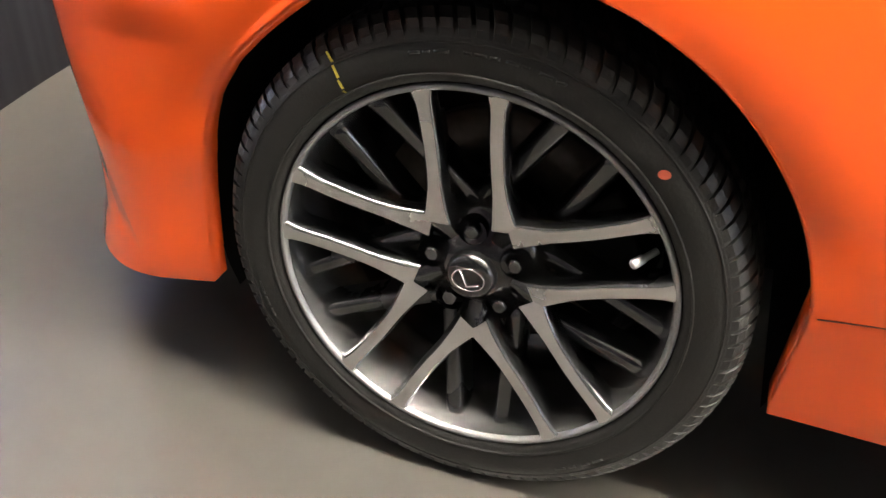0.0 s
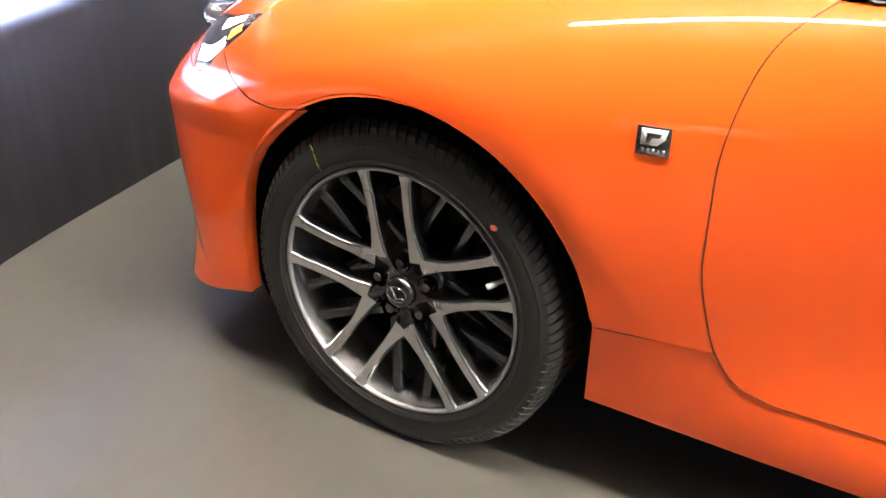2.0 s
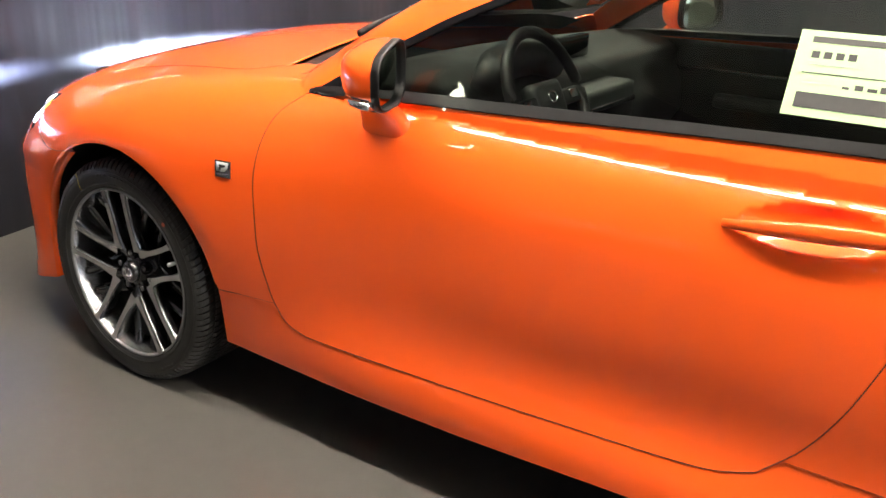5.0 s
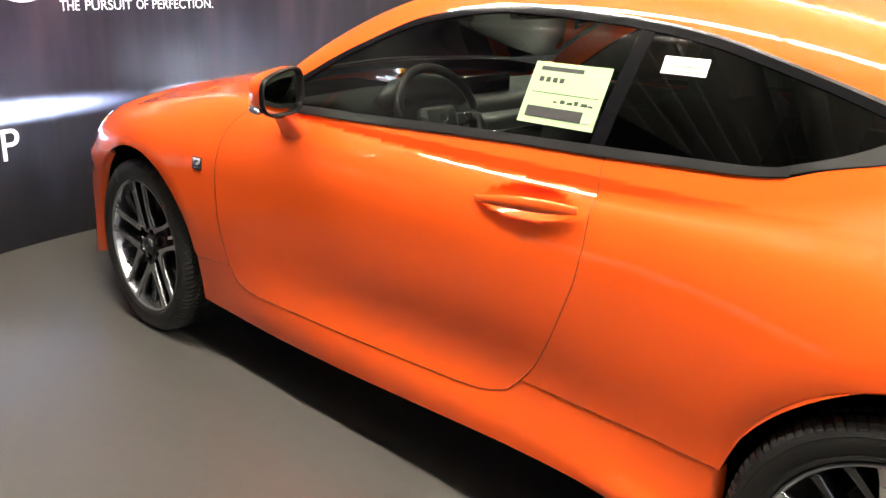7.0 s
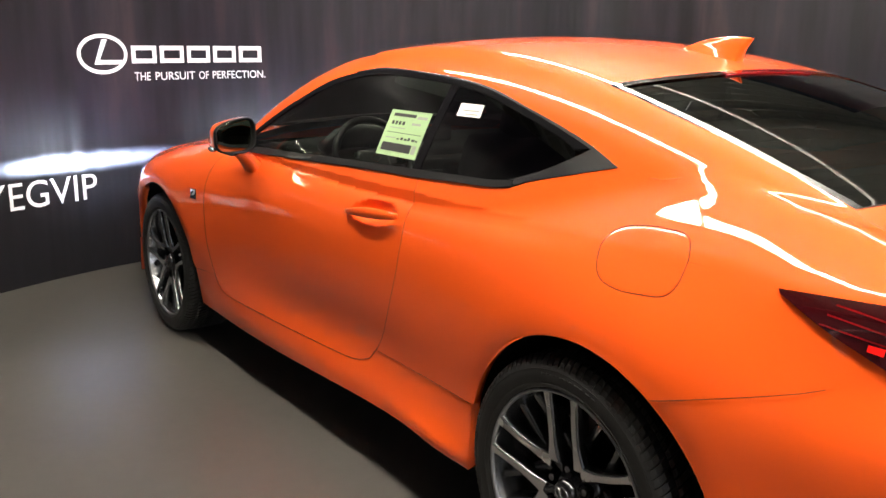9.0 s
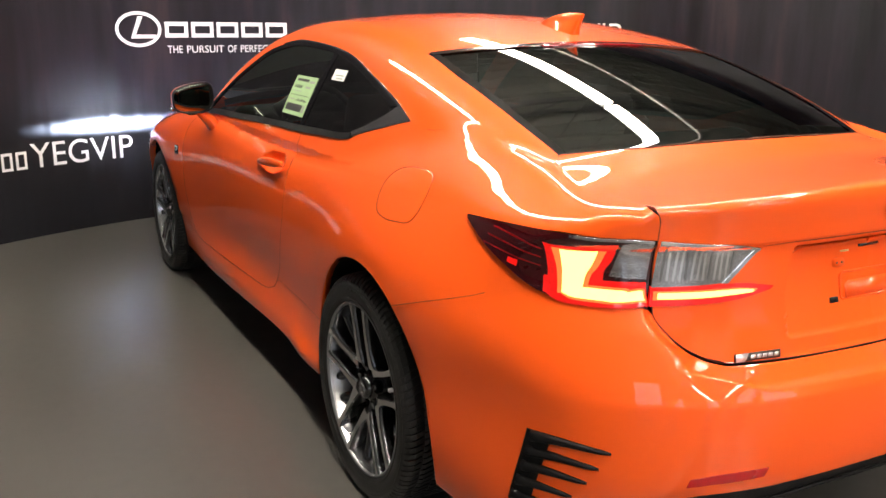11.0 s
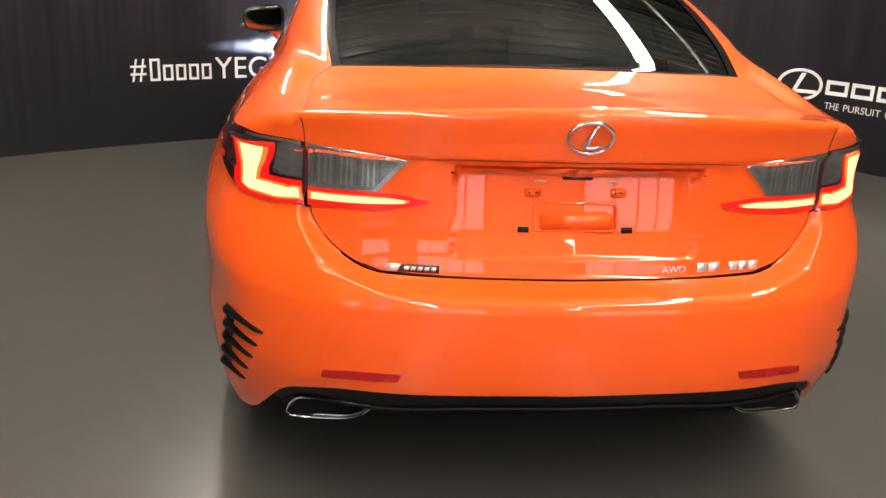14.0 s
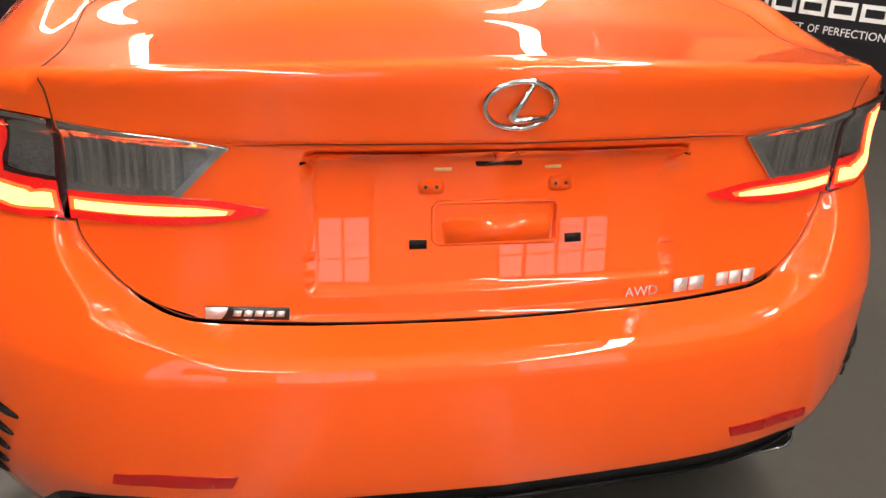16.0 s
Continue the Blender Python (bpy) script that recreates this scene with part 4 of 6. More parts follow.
def wheel(m, group="wheels of the car"):
    """Alloy wheel with five forked spokes, tyre and brake disc; its face looks to -y, the hub at the origin."""
    w = new("wheel")
    w.matrix_world = m
    w.parent = car
    # tyre
    prof = [(0.252, 0.008), (0.262, -0.012), (0.272, -0.014), (0.290, -0.018), (0.312, -0.0145), (0.325, -0.002), (0.331, 0.012), (0.333, 0.03), (0.335, 0.10), (0.333, 0.19), (0.325, 0.215), (0.30, 0.228), (0.262, 0.225), (0.252, 0.21)]
    tyre = part("tyre", lathe([(r, y) for r, y in prof], 120), RUBBER, w, "black low-profile tyre")
    for band, (y0, y1, r0, r1) in enumerate(((-0.010, 0.030, 0.3285, 0.3368), (0.036, 0.075, 0.334, 0.3395), (0.082, 0.118, 0.334, 0.3395), (0.125, 0.165, 0.334, 0.3395), (0.171, 0.207, 0.334, 0.3375))):
        bm = bmesh.new()
        n = 104
        for k in range(n):
            a0, a1 = (k + 0.1 + 0.2 * (band % 2)) * math.tau / n, (k + 0.82 + 0.2 * (band % 2)) * math.tau / n
            vs = []
            for a in (a0, a1):
                for r, y in ((0.309, -0.0152), (0.320, -0.0118), (0.3285, -0.0040), (0.3366, 0.010), (0.3372, 0.030), (0.325, 0.031)) if band == 0 else ((0.322, y0), (r0 + 0.001, y0), (r1, y0 + 0.008), (r1, y1), (0.325, y1)):
                    vs.append(bm.verts.new((r * math.cos(a + (y - y0) * 1.2), y, r * math.sin(a + (y - y0) * 1.2))))
            half = len(vs) // 2
            p, q = vs[:half], vs[half:]
            for i in range(half - 1):
                bm.faces.new((p[i], p[i + 1], q[i + 1], q[i]))
            bm.faces.new(p[::-1])
            bm.faces.new(q)
        bmesh.ops.recalc_face_normals(bm, faces=bm.faces[:])
        part("tread_band", bm, RUBBER, w, smooth=False)
    for k, (a0, a1) in enumerate(((100, 97.5), (96.8, 95.2), (94.4, 91), (88, 86.2), (85.6, 83), (82.4, 80.2), (79, 76.2), (75.6, 74), (72, 69), (68.2, 66), (-52, -55), (-56, -58.5), (-60, -62), (-63, -66), (200, 197.5), (196.5, 194), (193, 189))):
        bm = bmesh.new()
        ring = [[bm.verts.new((r * math.cos(radians(a)), y, r * math.sin(radians(a)))) for r, y in ((0.2940, -0.0165), (0.2942, -0.0181), (0.2975, -0.0179), (0.2977, -0.0160))] for a in np.linspace(a0, a1, 4)]
        for a, b in zip(ring, ring[1:]):
            for i in range(3):
                bm.faces.new((a[i], a[i + 1], b[i + 1], b[i]))
        bm.faces.new(ring[0])
        bm.faces.new(ring[-1])
        bmesh.ops.recalc_face_normals(bm, faces=bm.faces[:])
        part("sidewall_mark", bm, RUBBER, tyre)
    for r in (0.2705, 0.3065):
        y = -0.0135 - 0.0055 * math.exp(-(((r - 0.292) / 0.014) ** 2)) + (0.001 if r > 0.3 else 0)
        part("bead_ring", lathe([(r - 0.0025, y + 0.003), (r - 0.001, y - 0.002), (r + 0.001, y - 0.002), (r + 0.0025, y + 0.003)], 96), RUBBER, w)
    # rim
    part("rim_lip", lathe([(0.2570, 0.004), (0.2568, -0.0070), (0.2555, -0.0095), (0.2525, -0.0100), (0.2500, -0.0080), (0.2475, 0.0), (0.245, 0.02)], 120), LIP_ALLOY, w, "machined silver rim edge")
    part("bead_seat", lathe([(0.264, 0.010), (0.2625, -0.002), (0.2605, -0.0045), (0.2572, -0.0045), (0.2566, 0.006)], 120), GLOSS_BLACK, w, "dark flange between rim and tyre")
    part("barrel", lathe([(0.2475, -0.003), (0.241, 0.02), (0.232, 0.06), (0.222, 0.10), (0.222, 0.2), (0.24, 0.215), (0.255, 0.215)], 96), BARREL, w, "grey inner barrel")
    part("brake_disc", lathe([(0.09, 0.13), (0.172, 0.13), (0.172, 0.152), (0.09, 0.152)], 64, close=True), ROTOR, w, "worn steel brake disc")
    part("back_plate", lathe([(0.0, 0.165), (0.2, 0.165), (0.215, 0.20)], 48), DARK, w)
    cal = [(r * math.cos(radians(a)), r * math.sin(radians(a))) for r, a in [(0.192, k) for k in np.linspace(-32, 32, 8)] + [(0.11, k) for k in np.linspace(32, -32, 8)]]
    part("brake_caliper", prism(cal, 0.088, 0.128, 0.006), DARK, w)
    hub = part("hub", lathe([(0.0, 0.018), (0.034, 0.018), (0.040, 0.022), (0.052, 0.030), (0.078, 0.038), (0.088, 0.06), (0.085, 0.12), (0.0, 0.12)], 60), HUB_PAINT, w)
    cap = part("centre_cap", lathe([(0.0, 0.0), (0.024, 0.001), (0.031, 0.005), (0.033, 0.02)], 48), HUB_PAINT, w, "black centre cap with a silver emblem")
    ringp = [(0.021 * math.cos(t), -0.0005, 0.016 * math.sin(t)) for t in np.linspace(0, math.tau, 30, endpoint=False)]
    part("emblem_ring", tube(ringp, 0.0008, 6, closed=True), CHROME, w)
    part("emblem_stroke", tube([(-0.010, -0.001, 0.0125), (-0.002, -0.001, -0.010), (0.013, -0.001, -0.006)], 0.0010, 6), CHROME, w)
    for k in range(5):
        a = radians(90 + 72 * k)
        c, s = 0.0572 * math.cos(a), 0.0572 * math.sin(a)
        pocket = lathe([(0.0, 0.046), (0.015, 0.046), (0.0185, 0.034), (0.019, 0.02)], 20)
        for v in pocket.verts:
            v.co += Vector((c, 0, s))
        part("lug_seat", pocket, GLOSS_BLACK, w)
        hexa = prism([(c + 0.0095 * math.cos(t), s + 0.0105 * math.sin(t)) for t in np.linspace(0, math.tau, 6, endpoint=False)], 0.016, 0.046, 0.0025)
        part("lug_nut", hexa, GREY_ALLOY, w, "grey lug nut")
    # forked face spokes, each a ridge whose face slopes back to the hub
    for k in range(5):
        ax = 90 + 36 + 72 * k

        def at(r, ang, y):
            t = radians(ax + ang)
            return Vector((r * math.cos(t), y, r * math.sin(t)))
        face, flank = bmesh.new(), bmesh.new()
        for sgn in (-1, 1):
            # stations from the fork to the rim: radius, centre angle, half width, face depth, body depth
            st = []
            fork, end = (0.080, 0.0045 * sgn), (0.2525 * math.cos(radians(25.7)), 0.2525 * math.sin(radians(25.7)) * sgn)
            for u in np.linspace(0, 1, 12):
                px, pz = fork[0] + (end[0] - fork[0]) * u, fork[1] + (end[1] - fork[1]) * u + sgn * 0.006 * math.sin(math.pi * u)
                wd = 0.0165 - 0.0093 * min(u / 0.30, 1) ** 0.7 + 0.0045 * max(0, (u - 0.86) / 0.14) ** 1.5
                st.append((math.hypot(px, pz), math.degrees(math.atan2(pz, px)), wd, 0.014 - 0.0225 * u ** 0.7))
            pts = [at(r, ang, y) for r, ang, wd, y in st]
            fr, fl = [], []
            for i, (r, ang, wd, y) in enumerate(st):
                d = (pts[min(i + 1, 11)] - pts[max(i - 1, 0)])
                d.y = 0
                d.normalize()
                nrm = Vector((-d.z, 0, d.x))
                p = pts[i]
                fr.append([face.verts.new(p + nrm * wd), face.verts.new(p + Vector((0, -0.0012, 0))), face.verts.new(p - nrm * wd)])
                fl.append([flank.verts.new(p + nrm * (wd * 0.98) + Vector((0, 0.0006, 0))), flank.verts.new(p + nrm * (wd + 0.0028) + Vector((0, 0.0032, 0))), flank.verts.new(p + nrm * (wd * 1.25 + 0.0025) + Vector((0, 0.016, 0))), flank.verts.new(p + nrm * (wd * 0.8) + Vector((0, 0.045, 0))), flank.verts.new(p - nrm * (wd * 0.8) + Vector((0, 0.045, 0))), flank.verts.new(p - nrm * (wd * 1.25 + 0.0025) + Vector((0, 0.016, 0))), flank.verts.new(p - nrm * (wd + 0.0028) + Vector((0, 0.0032, 0))), flank.verts.new(p - nrm * (wd * 0.98) + Vector((0, 0.0006, 0)))])
            for i in range(11):
                for j in range(2):
                    face.faces.new((fr[i][j], fr[i][j + 1], fr[i + 1][j + 1], fr[i + 1][j]))
                for j in range(7):
                    flank.faces.new((fl[i][j], fl[i][j + 1], fl[i + 1][j + 1], fl[i + 1][j]))
        # the ramp from the fork down to the hub
        rp = []
        for r, wd, y in ((0.036, 0.008, 0.030), (0.055, 0.010, 0.028), (0.074, 0.013, 0.021), (0.094, 0.018, 0.0135)):
            t = radians(ax)
            p, nrm = at(r, 0, y), Vector((-math.sin(t), 0, math.cos(t)))
            rp.append([flank.verts.new(p + nrm * wd * 1.7 + Vector((0, 0.03, 0))), flank.verts.new(p + nrm * wd), flank.verts.new(p + Vector((0, -0.0015, 0))), flank.verts.new(p - nrm * wd), flank.verts.new(p - nrm * wd * 1.7 + Vector((0, 0.03, 0)))])
        for i in range(3):
            for j in range(4):
                flank.faces.new((rp[i][j], rp[i][j + 1], rp[i + 1][j + 1], rp[i + 1][j]))
        for b in (face, flank):
            bmesh.ops.recalc_face_normals(b, faces=b.faces[:])
            for f in b.faces:
                if b is face and f.normal.y > 0:
                    f.normal_flip()
        spoke = part("spoke", flank, GREY_ALLOY, w, "dark grey forked spoke")
        part("machined_face", face, MACHINED, w, "machined silver spoke face")
        # two dark spokes set deeper between the forks, crossing behind
        for sgn in (-1, 1):
            t = radians(ax)
            ux, uz = Vector((math.cos(t), 0, math.sin(t))), Vector((-math.sin(t), 0, math.cos(t)))
            # radius, offset from the fork's axis, depth of the crest, half width
            ends = [(0.052, 0.046, 0.050, 0.014), (0.085, 0.044, 0.045, 0.0142), (0.12, 0.042, 0.038, 0.0140), (0.16, 0.0395, 0.031, 0.0138), (0.20, 0.037, 0.024, 0.0138), (0.228, 0.0355, 0.018, 0.0142), (0.2455, 0.0345, 0.013, 0.0150)]
            bm = bmesh.new()
            rows = []
            for r, o, d, hw in ends:
                p = ux * r + uz * (o * sgn) + Vector((0, d, 0))
                rows.append([bm.verts.new(p + uz * (k * hw) + Vector((0, back, 0))) for k, back in ((-1.15, 0.040), (-1.0, 0.012), (-0.72, 0.0025), (-0.40, 0.0), (0.40, 0.0), (0.72, 0.0025), (1.0, 0.012), (1.15, 0.040))])
            for a, b in zip(rows, rows[1:]):
                for i in range(7):
                    bm.faces.new((a[i], a[i + 1], b[i + 1], b[i]))
            bm.faces.new(rows[0])
            bm.faces.new(rows[-1][::-1])
            bmesh.ops.recalc_face_normals(bm, faces=bm.faces[:])
            part("inner_spoke", bm, GREY_ALLOY, w, "dark grey recessed spoke")
    t = radians(17)
    c = Vector((0.231 * math.cos(t), 0.022, 0.231 * math.sin(t)))
    d = Vector((-0.55 * math.cos(t), -0.6, -0.55 * math.sin(t))).normalized()
    part("valve_stem", tube([c, c + d * 0.018, c + d * 0.02, c + d * 0.034, c + d * 0.036], [0.0045, 0.0045, 0.006, 0.006, 0.0045], 10), SILVER, w, "silver tyre valve")
    return w


def build_wheels():
    first = wheel(pose(0, -0.883, 0.336, 0, -4.3, 0))
    # paint marks on the front tyre
    tyre = [c for c in first.children if c.name.startswith("tyre")][0]
    bm = bmesh.new()
    for k, (r0, r1) in enumerate(((0.268, 0.276), (0.278, 0.289), (0.291, 0.306), (0.309, 0.322))):
        a = radians(119.0 - 0.4 * k)
        vs = [bm.verts.new((r * math.cos(a + s * 0.0065), -0.0195 + (0.003 if r > 0.3 else 0) + (0.008 if r < 0.272 else 0), r * math.sin(a + s * 0.0065))) for r, s in ((r0, -1), (r0, 1), (r1, 0.8), (r1, -0.8))]
        bm.faces.new(vs)
    bmesh.ops.recalc_face_normals(bm, faces=bm.faces[:])
    part("chalk_line", bm, YELLOW, first, "dashed yellow chalk line on the sidewall")
    bm = bmesh.new()
    a = radians(39.5)
    c = Vector((0.292 * math.cos(a), -0.0212, 0.292 * math.sin(a)))
    bm.faces.new([bm.verts.new(c + Vector((0.007 * math.cos(t), 0, 0.0055 * math.sin(t)))) for t in np.linspace(0, math.tau, 16, endpoint=False)])
    part("red_dot", bm, RED_MARK, first, "red paint dot on the sidewall")
    rest = [(pose(2.733, -0.883, 0.336, 0, -3.0, 0), False), (pose(0, 0.883, 0.336, 0, 12, 180), True), (pose(2.733, 0.883, 0.336, 0, 30, 180), True)]
    for m, _ in rest:
        c = copy_thing(first, m)
        c.parent = car
        for ch in list(c.children_recursive):
            if ch.name.startswith(("chalk_line", "red_dot")):
                bpy.data.objects.remove(ch)


def arch_lip(pts, cx, cz, mirror):
    """The turned-in orange edge round a wheel opening."""
    bm = bmesh.new()
    rows = []
    for x, y, z in pts:
        out = Vector((x - cx, 0, z - cz)).normalized()
        p = Vector((x, y, z))
        rows.append([bm.verts.new(p + o) for o in (out * 0.004 + Vector((0, 0.0005, 0)), Vector((0, -0.001, 0)), -out * 0.003 + Vector((0, 0.004, 0)), -out * 0.003 + Vector((0, 0.022, 0)), out * 0.02 + Vector((0, 0.026, 0)))])
    for a, b in zip(rows, rows[1:]):
        for i in range(4):
            bm.faces.new((a[i], a[i + 1], b[i + 1], b[i]))
    if mirror:
        for v in bm.verts:
            v.co.y = -v.co.y
    bmesh.ops.recalc_face_normals(bm, faces=bm.faces[:])
    part("arch_lip", bm, PAINT, car)


def build_arches():
    """Black liners inside the wheel openings, the underbody and the dark structure behind the panels."""
    for geo, a0, a1 in ((FRONT_ARCH, 10, 118), (REAR_ARCH, -14, 165)):
        for flip in (False, True):
            arch_lip(S(*arc(*geo, a0, a1, 48)), geo[0], geo[1], flip)
    for (cx, cz, rx, rz), a0, a1 in ((FRONT_ARCH, -20, 200), (REAR_ARCH, -20, 200)):
        for sgn in (-1, 1):
            bm = bmesh.new()
            rows = []
            for a in np.linspace(a0, a1, 40):
                x, z = cx + (rx + 0.004) * math.cos(radians(a)), cz + (rz + 0.004) * math.sin(radians(a))
                edge = float(on_side(np.array(x), np.array(max(z, 0.2)))[1])
                rows.append([bm.verts.new((x, sgn * abs(edge + d), z)) for d in (0.030, 0.09, 0.25, 0.36)])
            for p, q in zip(rows, rows[1:]):
                for i in range(3):
                    bm.faces.new((p[i], p[i + 1], q[i + 1], q[i]))
            bm.faces.new([r[3] for r in rows])
            bmesh.ops.recalc_face_normals(bm, faces=bm.faces[:])
            part("wheel_liner", bm, DARK, car, "black wheel arch liner")
    bm = bmesh.new()
    add_box(bm, (0.42, -0.80, 0.20), (2.33, 0.80, 0.30), 0.01)
    part("underbody", bm, DARK, car)
    bm = box_mesh((3.16, -0.66, 0.26), (3.6, 0.66, 0.45), 0.02)
    part("rear_underbody", bm, DARK, car)
    bm = box_mesh((-0.72, -0.62, 0.2), (-0.36, 0.62, 0.62), 0.02)
    part("front_structure", bm, DARK, car)
    for sgn in (-1, 1):
        part("door_structure", box_mesh((0.5, sgn * 0.76 - 0.02, 0.28), (2.36, sgn * 0.76 + 0.02, 0.90), 0.01), DARK, car)
    part("boot_floor", box_mesh((2.45, -0.55, 0.45), (3.52, 0.55, 0.98), 0.02), DARK, car)
    part("engine_bay", box_mesh((-0.5, -0.58, 0.4), (0.4, 0.58, 0.84), 0.02), DARK, car)


def seam_line(pts, parent=None, r=0.0011, lift=-0.0006, mirror=True):
    """The dark joint between two panels."""
    line = settle(along(pts, max(12, 6 * len(pts))), lift)
    for flip in (False, True) if mirror else (False,):
        part("panel_joint", tube([tuple(p) for p in (line * (1, -1, 1) if flip else line)], r, 6), SEAM, parent or car)


def build_seams():
    seam_line(DOOR_FRONT)
    seam_line(DOOR_FOOT)
    seam_line(DOOR_REAR)
    seam_line(S((0.394, 0.391), (0.50, 0.398), (0.590, 0.402)), r=0.0008)
    seam_line(S((1.838, 0.423), (2.08, 0.427), (2.37, 0.435)), r=0.0009)
    seam_line(S((2.994, 0.671), (3.19, 0.739), (3.30, 0.778), (3.325, 0.789)), r=0.0009)
    seam_line(S((-0.184, 0.677), (-0.250, 0.668), (-0.303, 0.670), (-0.345, 0.682), (-0.385, 0.700), (-0.432, 0.733)), r=0.0009)
    seam_line(T((-0.27, -0.66), (-0.13, -0.64), (0.10, -0.664), (0.33, -0.694), (0.44, -0.648)), r=0.0012)
    lid = LID_SIDE + R((-0.606, 0.99), (-0.602, 0.945), (-0.596, 0.86), (-0.590, 0.79), (-0.55, 0.730), (-0.498, 0.694), (-0.43, 0.674), (-0.3, 0.671), (-0.15, 0.669), (0, 0.669))
    seam_line(lid, r=0.0011)
    seam_line(R((-0.372, 0.927), (-0.28, 0.931), (-0.14, 0.932), (0, 0.932)), r=0.0016)
    seam_line(T((3.19, -0.552), (3.241, -0.3), (3.259, 0)), r=0.0025)


build_body()
build_seams()
build_wheels()
build_arches()


# ---- windows and trim ----
def build_windows():
    top = S((0.705, 0.964), (0.77, 0.998), (0.91, 1.078), (1.07, 1.157), (1.314, 1.243), (1.59, 1.277), (1.80, 1.272), (1.962, 1.260))
    foot = S((0.705, 0.954), (0.78, 0.962), (0.929, 0.974), (1.0, 0.976), (1.3, 0.988), (1.6, 1.001), (1.80, 1.009), (1.935, 1.013))
    panes = both("door_window", [net(foot, top, 60, 20)], SIDE_GLASS, car, "clear door window", lift=-0.005, edges=False)
    qf = S((1.968, 1.014), (2.15, 1.017), (2.30, 1.022), (2.37, 1.029), (2.47, 1.067), (2.553, 1.108))
    qt = S((1.992, 1.256), (2.11, 1.244), (2.25, 1.213), (2.36, 1.187), (2.47, 1.157), (2.545, 1.130))
    both("quarter_window", [net(qf, qt, 40, 16)], PRIVACY_GLASS, car, "dark rear quarter window", lift=-0.005, edges=False)
    both("pillar_cover", [net(S((1.932, 1.010), (1.972, 1.012)), S((1.958, 1.266), (1.997, 1.262)), 6, 20)], TRIM_BLACK, car, "gloss black centre pillar", lift=-0.002)
    outer = S((2.60, 1.135), (2.556, 1.150), (2.36, 1.204), (2.11, 1.260), (1.855, 1.284), (1.59, 1.293), (1.314, 1.259), (1.07, 1.166), (0.899, 1.080), (0.757, 0.997), (0.690, 0.957))
    inner = S((2.545, 1.126), (2.52, 1.138), (2.34, 1.190), (2.10, 1.243), (1.85, 1.268), (1.59, 1.276), (1.322, 1.243), (1.08, 1.154), (0.915, 1.070), (0.790, 0.996), (0.735, 0.960))
    both("window_surround", [net(inner, outer, 90, 5)], TRIM_BLACK, car, "gloss black window surround", lift=0.002, gap=0.0, fold=0.008)
    line_a = S((2.67, 1.110), (2.556, 1.153), (2.36, 1.207), (2.11, 1.2635), (1.855, 1.2875), (1.59, 1.2965), (1.40, 1.278))
    line_b = S((2.645, 1.112), (2.55, 1.147), (2.36, 1.2015), (2.11, 1.2585), (1.855, 1.283), (1.59, 1.2925), (1.40, 1.275))
    both("bright_strip", [net(line_b, line_a, 60, 4)], SATIN, car, "thin bright strip over the windows", lift=0.0035, gap=0.0)
    bf = BELT[:1] + BELT[1:] + S((2.15, 1.0), (2.30, 1.006), (2.385, 1.017))
    bt = BELT_TOP[:1] + BELT_TOP[1:] + S((2.15, 1.019), (2.30, 1.024), (2.385, 1.033))
    both("belt_moulding", [net(bf, bt, 90, 7)], BELT_RUBBER, car, "dark grey belt moulding under the windows", lift=0.007, gap=0.0, fold=0.012)
    lo = S((2.36, 1.015), (2.44, 1.039), (2.57, 1.070), (2.694, 1.099))
    hi = S((2.36, 1.030), (2.47, 1.067), (2.552, 1.106), (2.605, 1.136))
    both("corner_trim", [net(lo, hi, 30, 8)], SATIN, car, "satin metal trim at the rear window corner", lift=0.004, gap=0.0, fold=0.01)
    # black edge of the rear window and the high brake light
    for flip in (False, True):
        a = T((2.517, -0.566), (2.74, -0.575), (2.99, -0.574), (3.19, -0.556))
        b = T((2.525, -0.535), (2.745, -0.545), (2.99, -0.545), (3.193, -0.527))
        skin("window_edge", [net(a, b, 40, 4)], TRIM_BLACK, car, lift=-0.001, gap=0.0, mirror=flip, edges=False)
    a = T((2.583, -0.20), (2.589, 0), (2.583, 0.20))
    b = T((2.606, -0.20), (2.612, 0), (2.606, 0.20))
    skin("high_brake_light", [net(a, b, 16, 4)], RED_LENS, car, "red high brake light above the rear window", lift=0.003, gap=0.0)
    a = T((2.515, -0.555), (2.565, -0.3), (2.585, 0), (2.565, 0.3), (2.515, 0.555))
    b = T((2.540, -0.555), (2.588, -0.3), (2.608, 0), (2.588, 0.3), (2.540, 0.555))
    skin("roof_end_strip", [net(a, b, 40, 3)], GLOSS_BLACK, car, lift=0.0005, gap=0.0, edges=False)


def on_pane(name, corners, mat, parent, lift, label="", inset=None):
    n = net(S(corners[0], corners[1]), S(corners[2], corners[3]), 10, 10)
    return skin(name, [n], mat, parent, label, lift=lift, gap=0.0, edges=False)


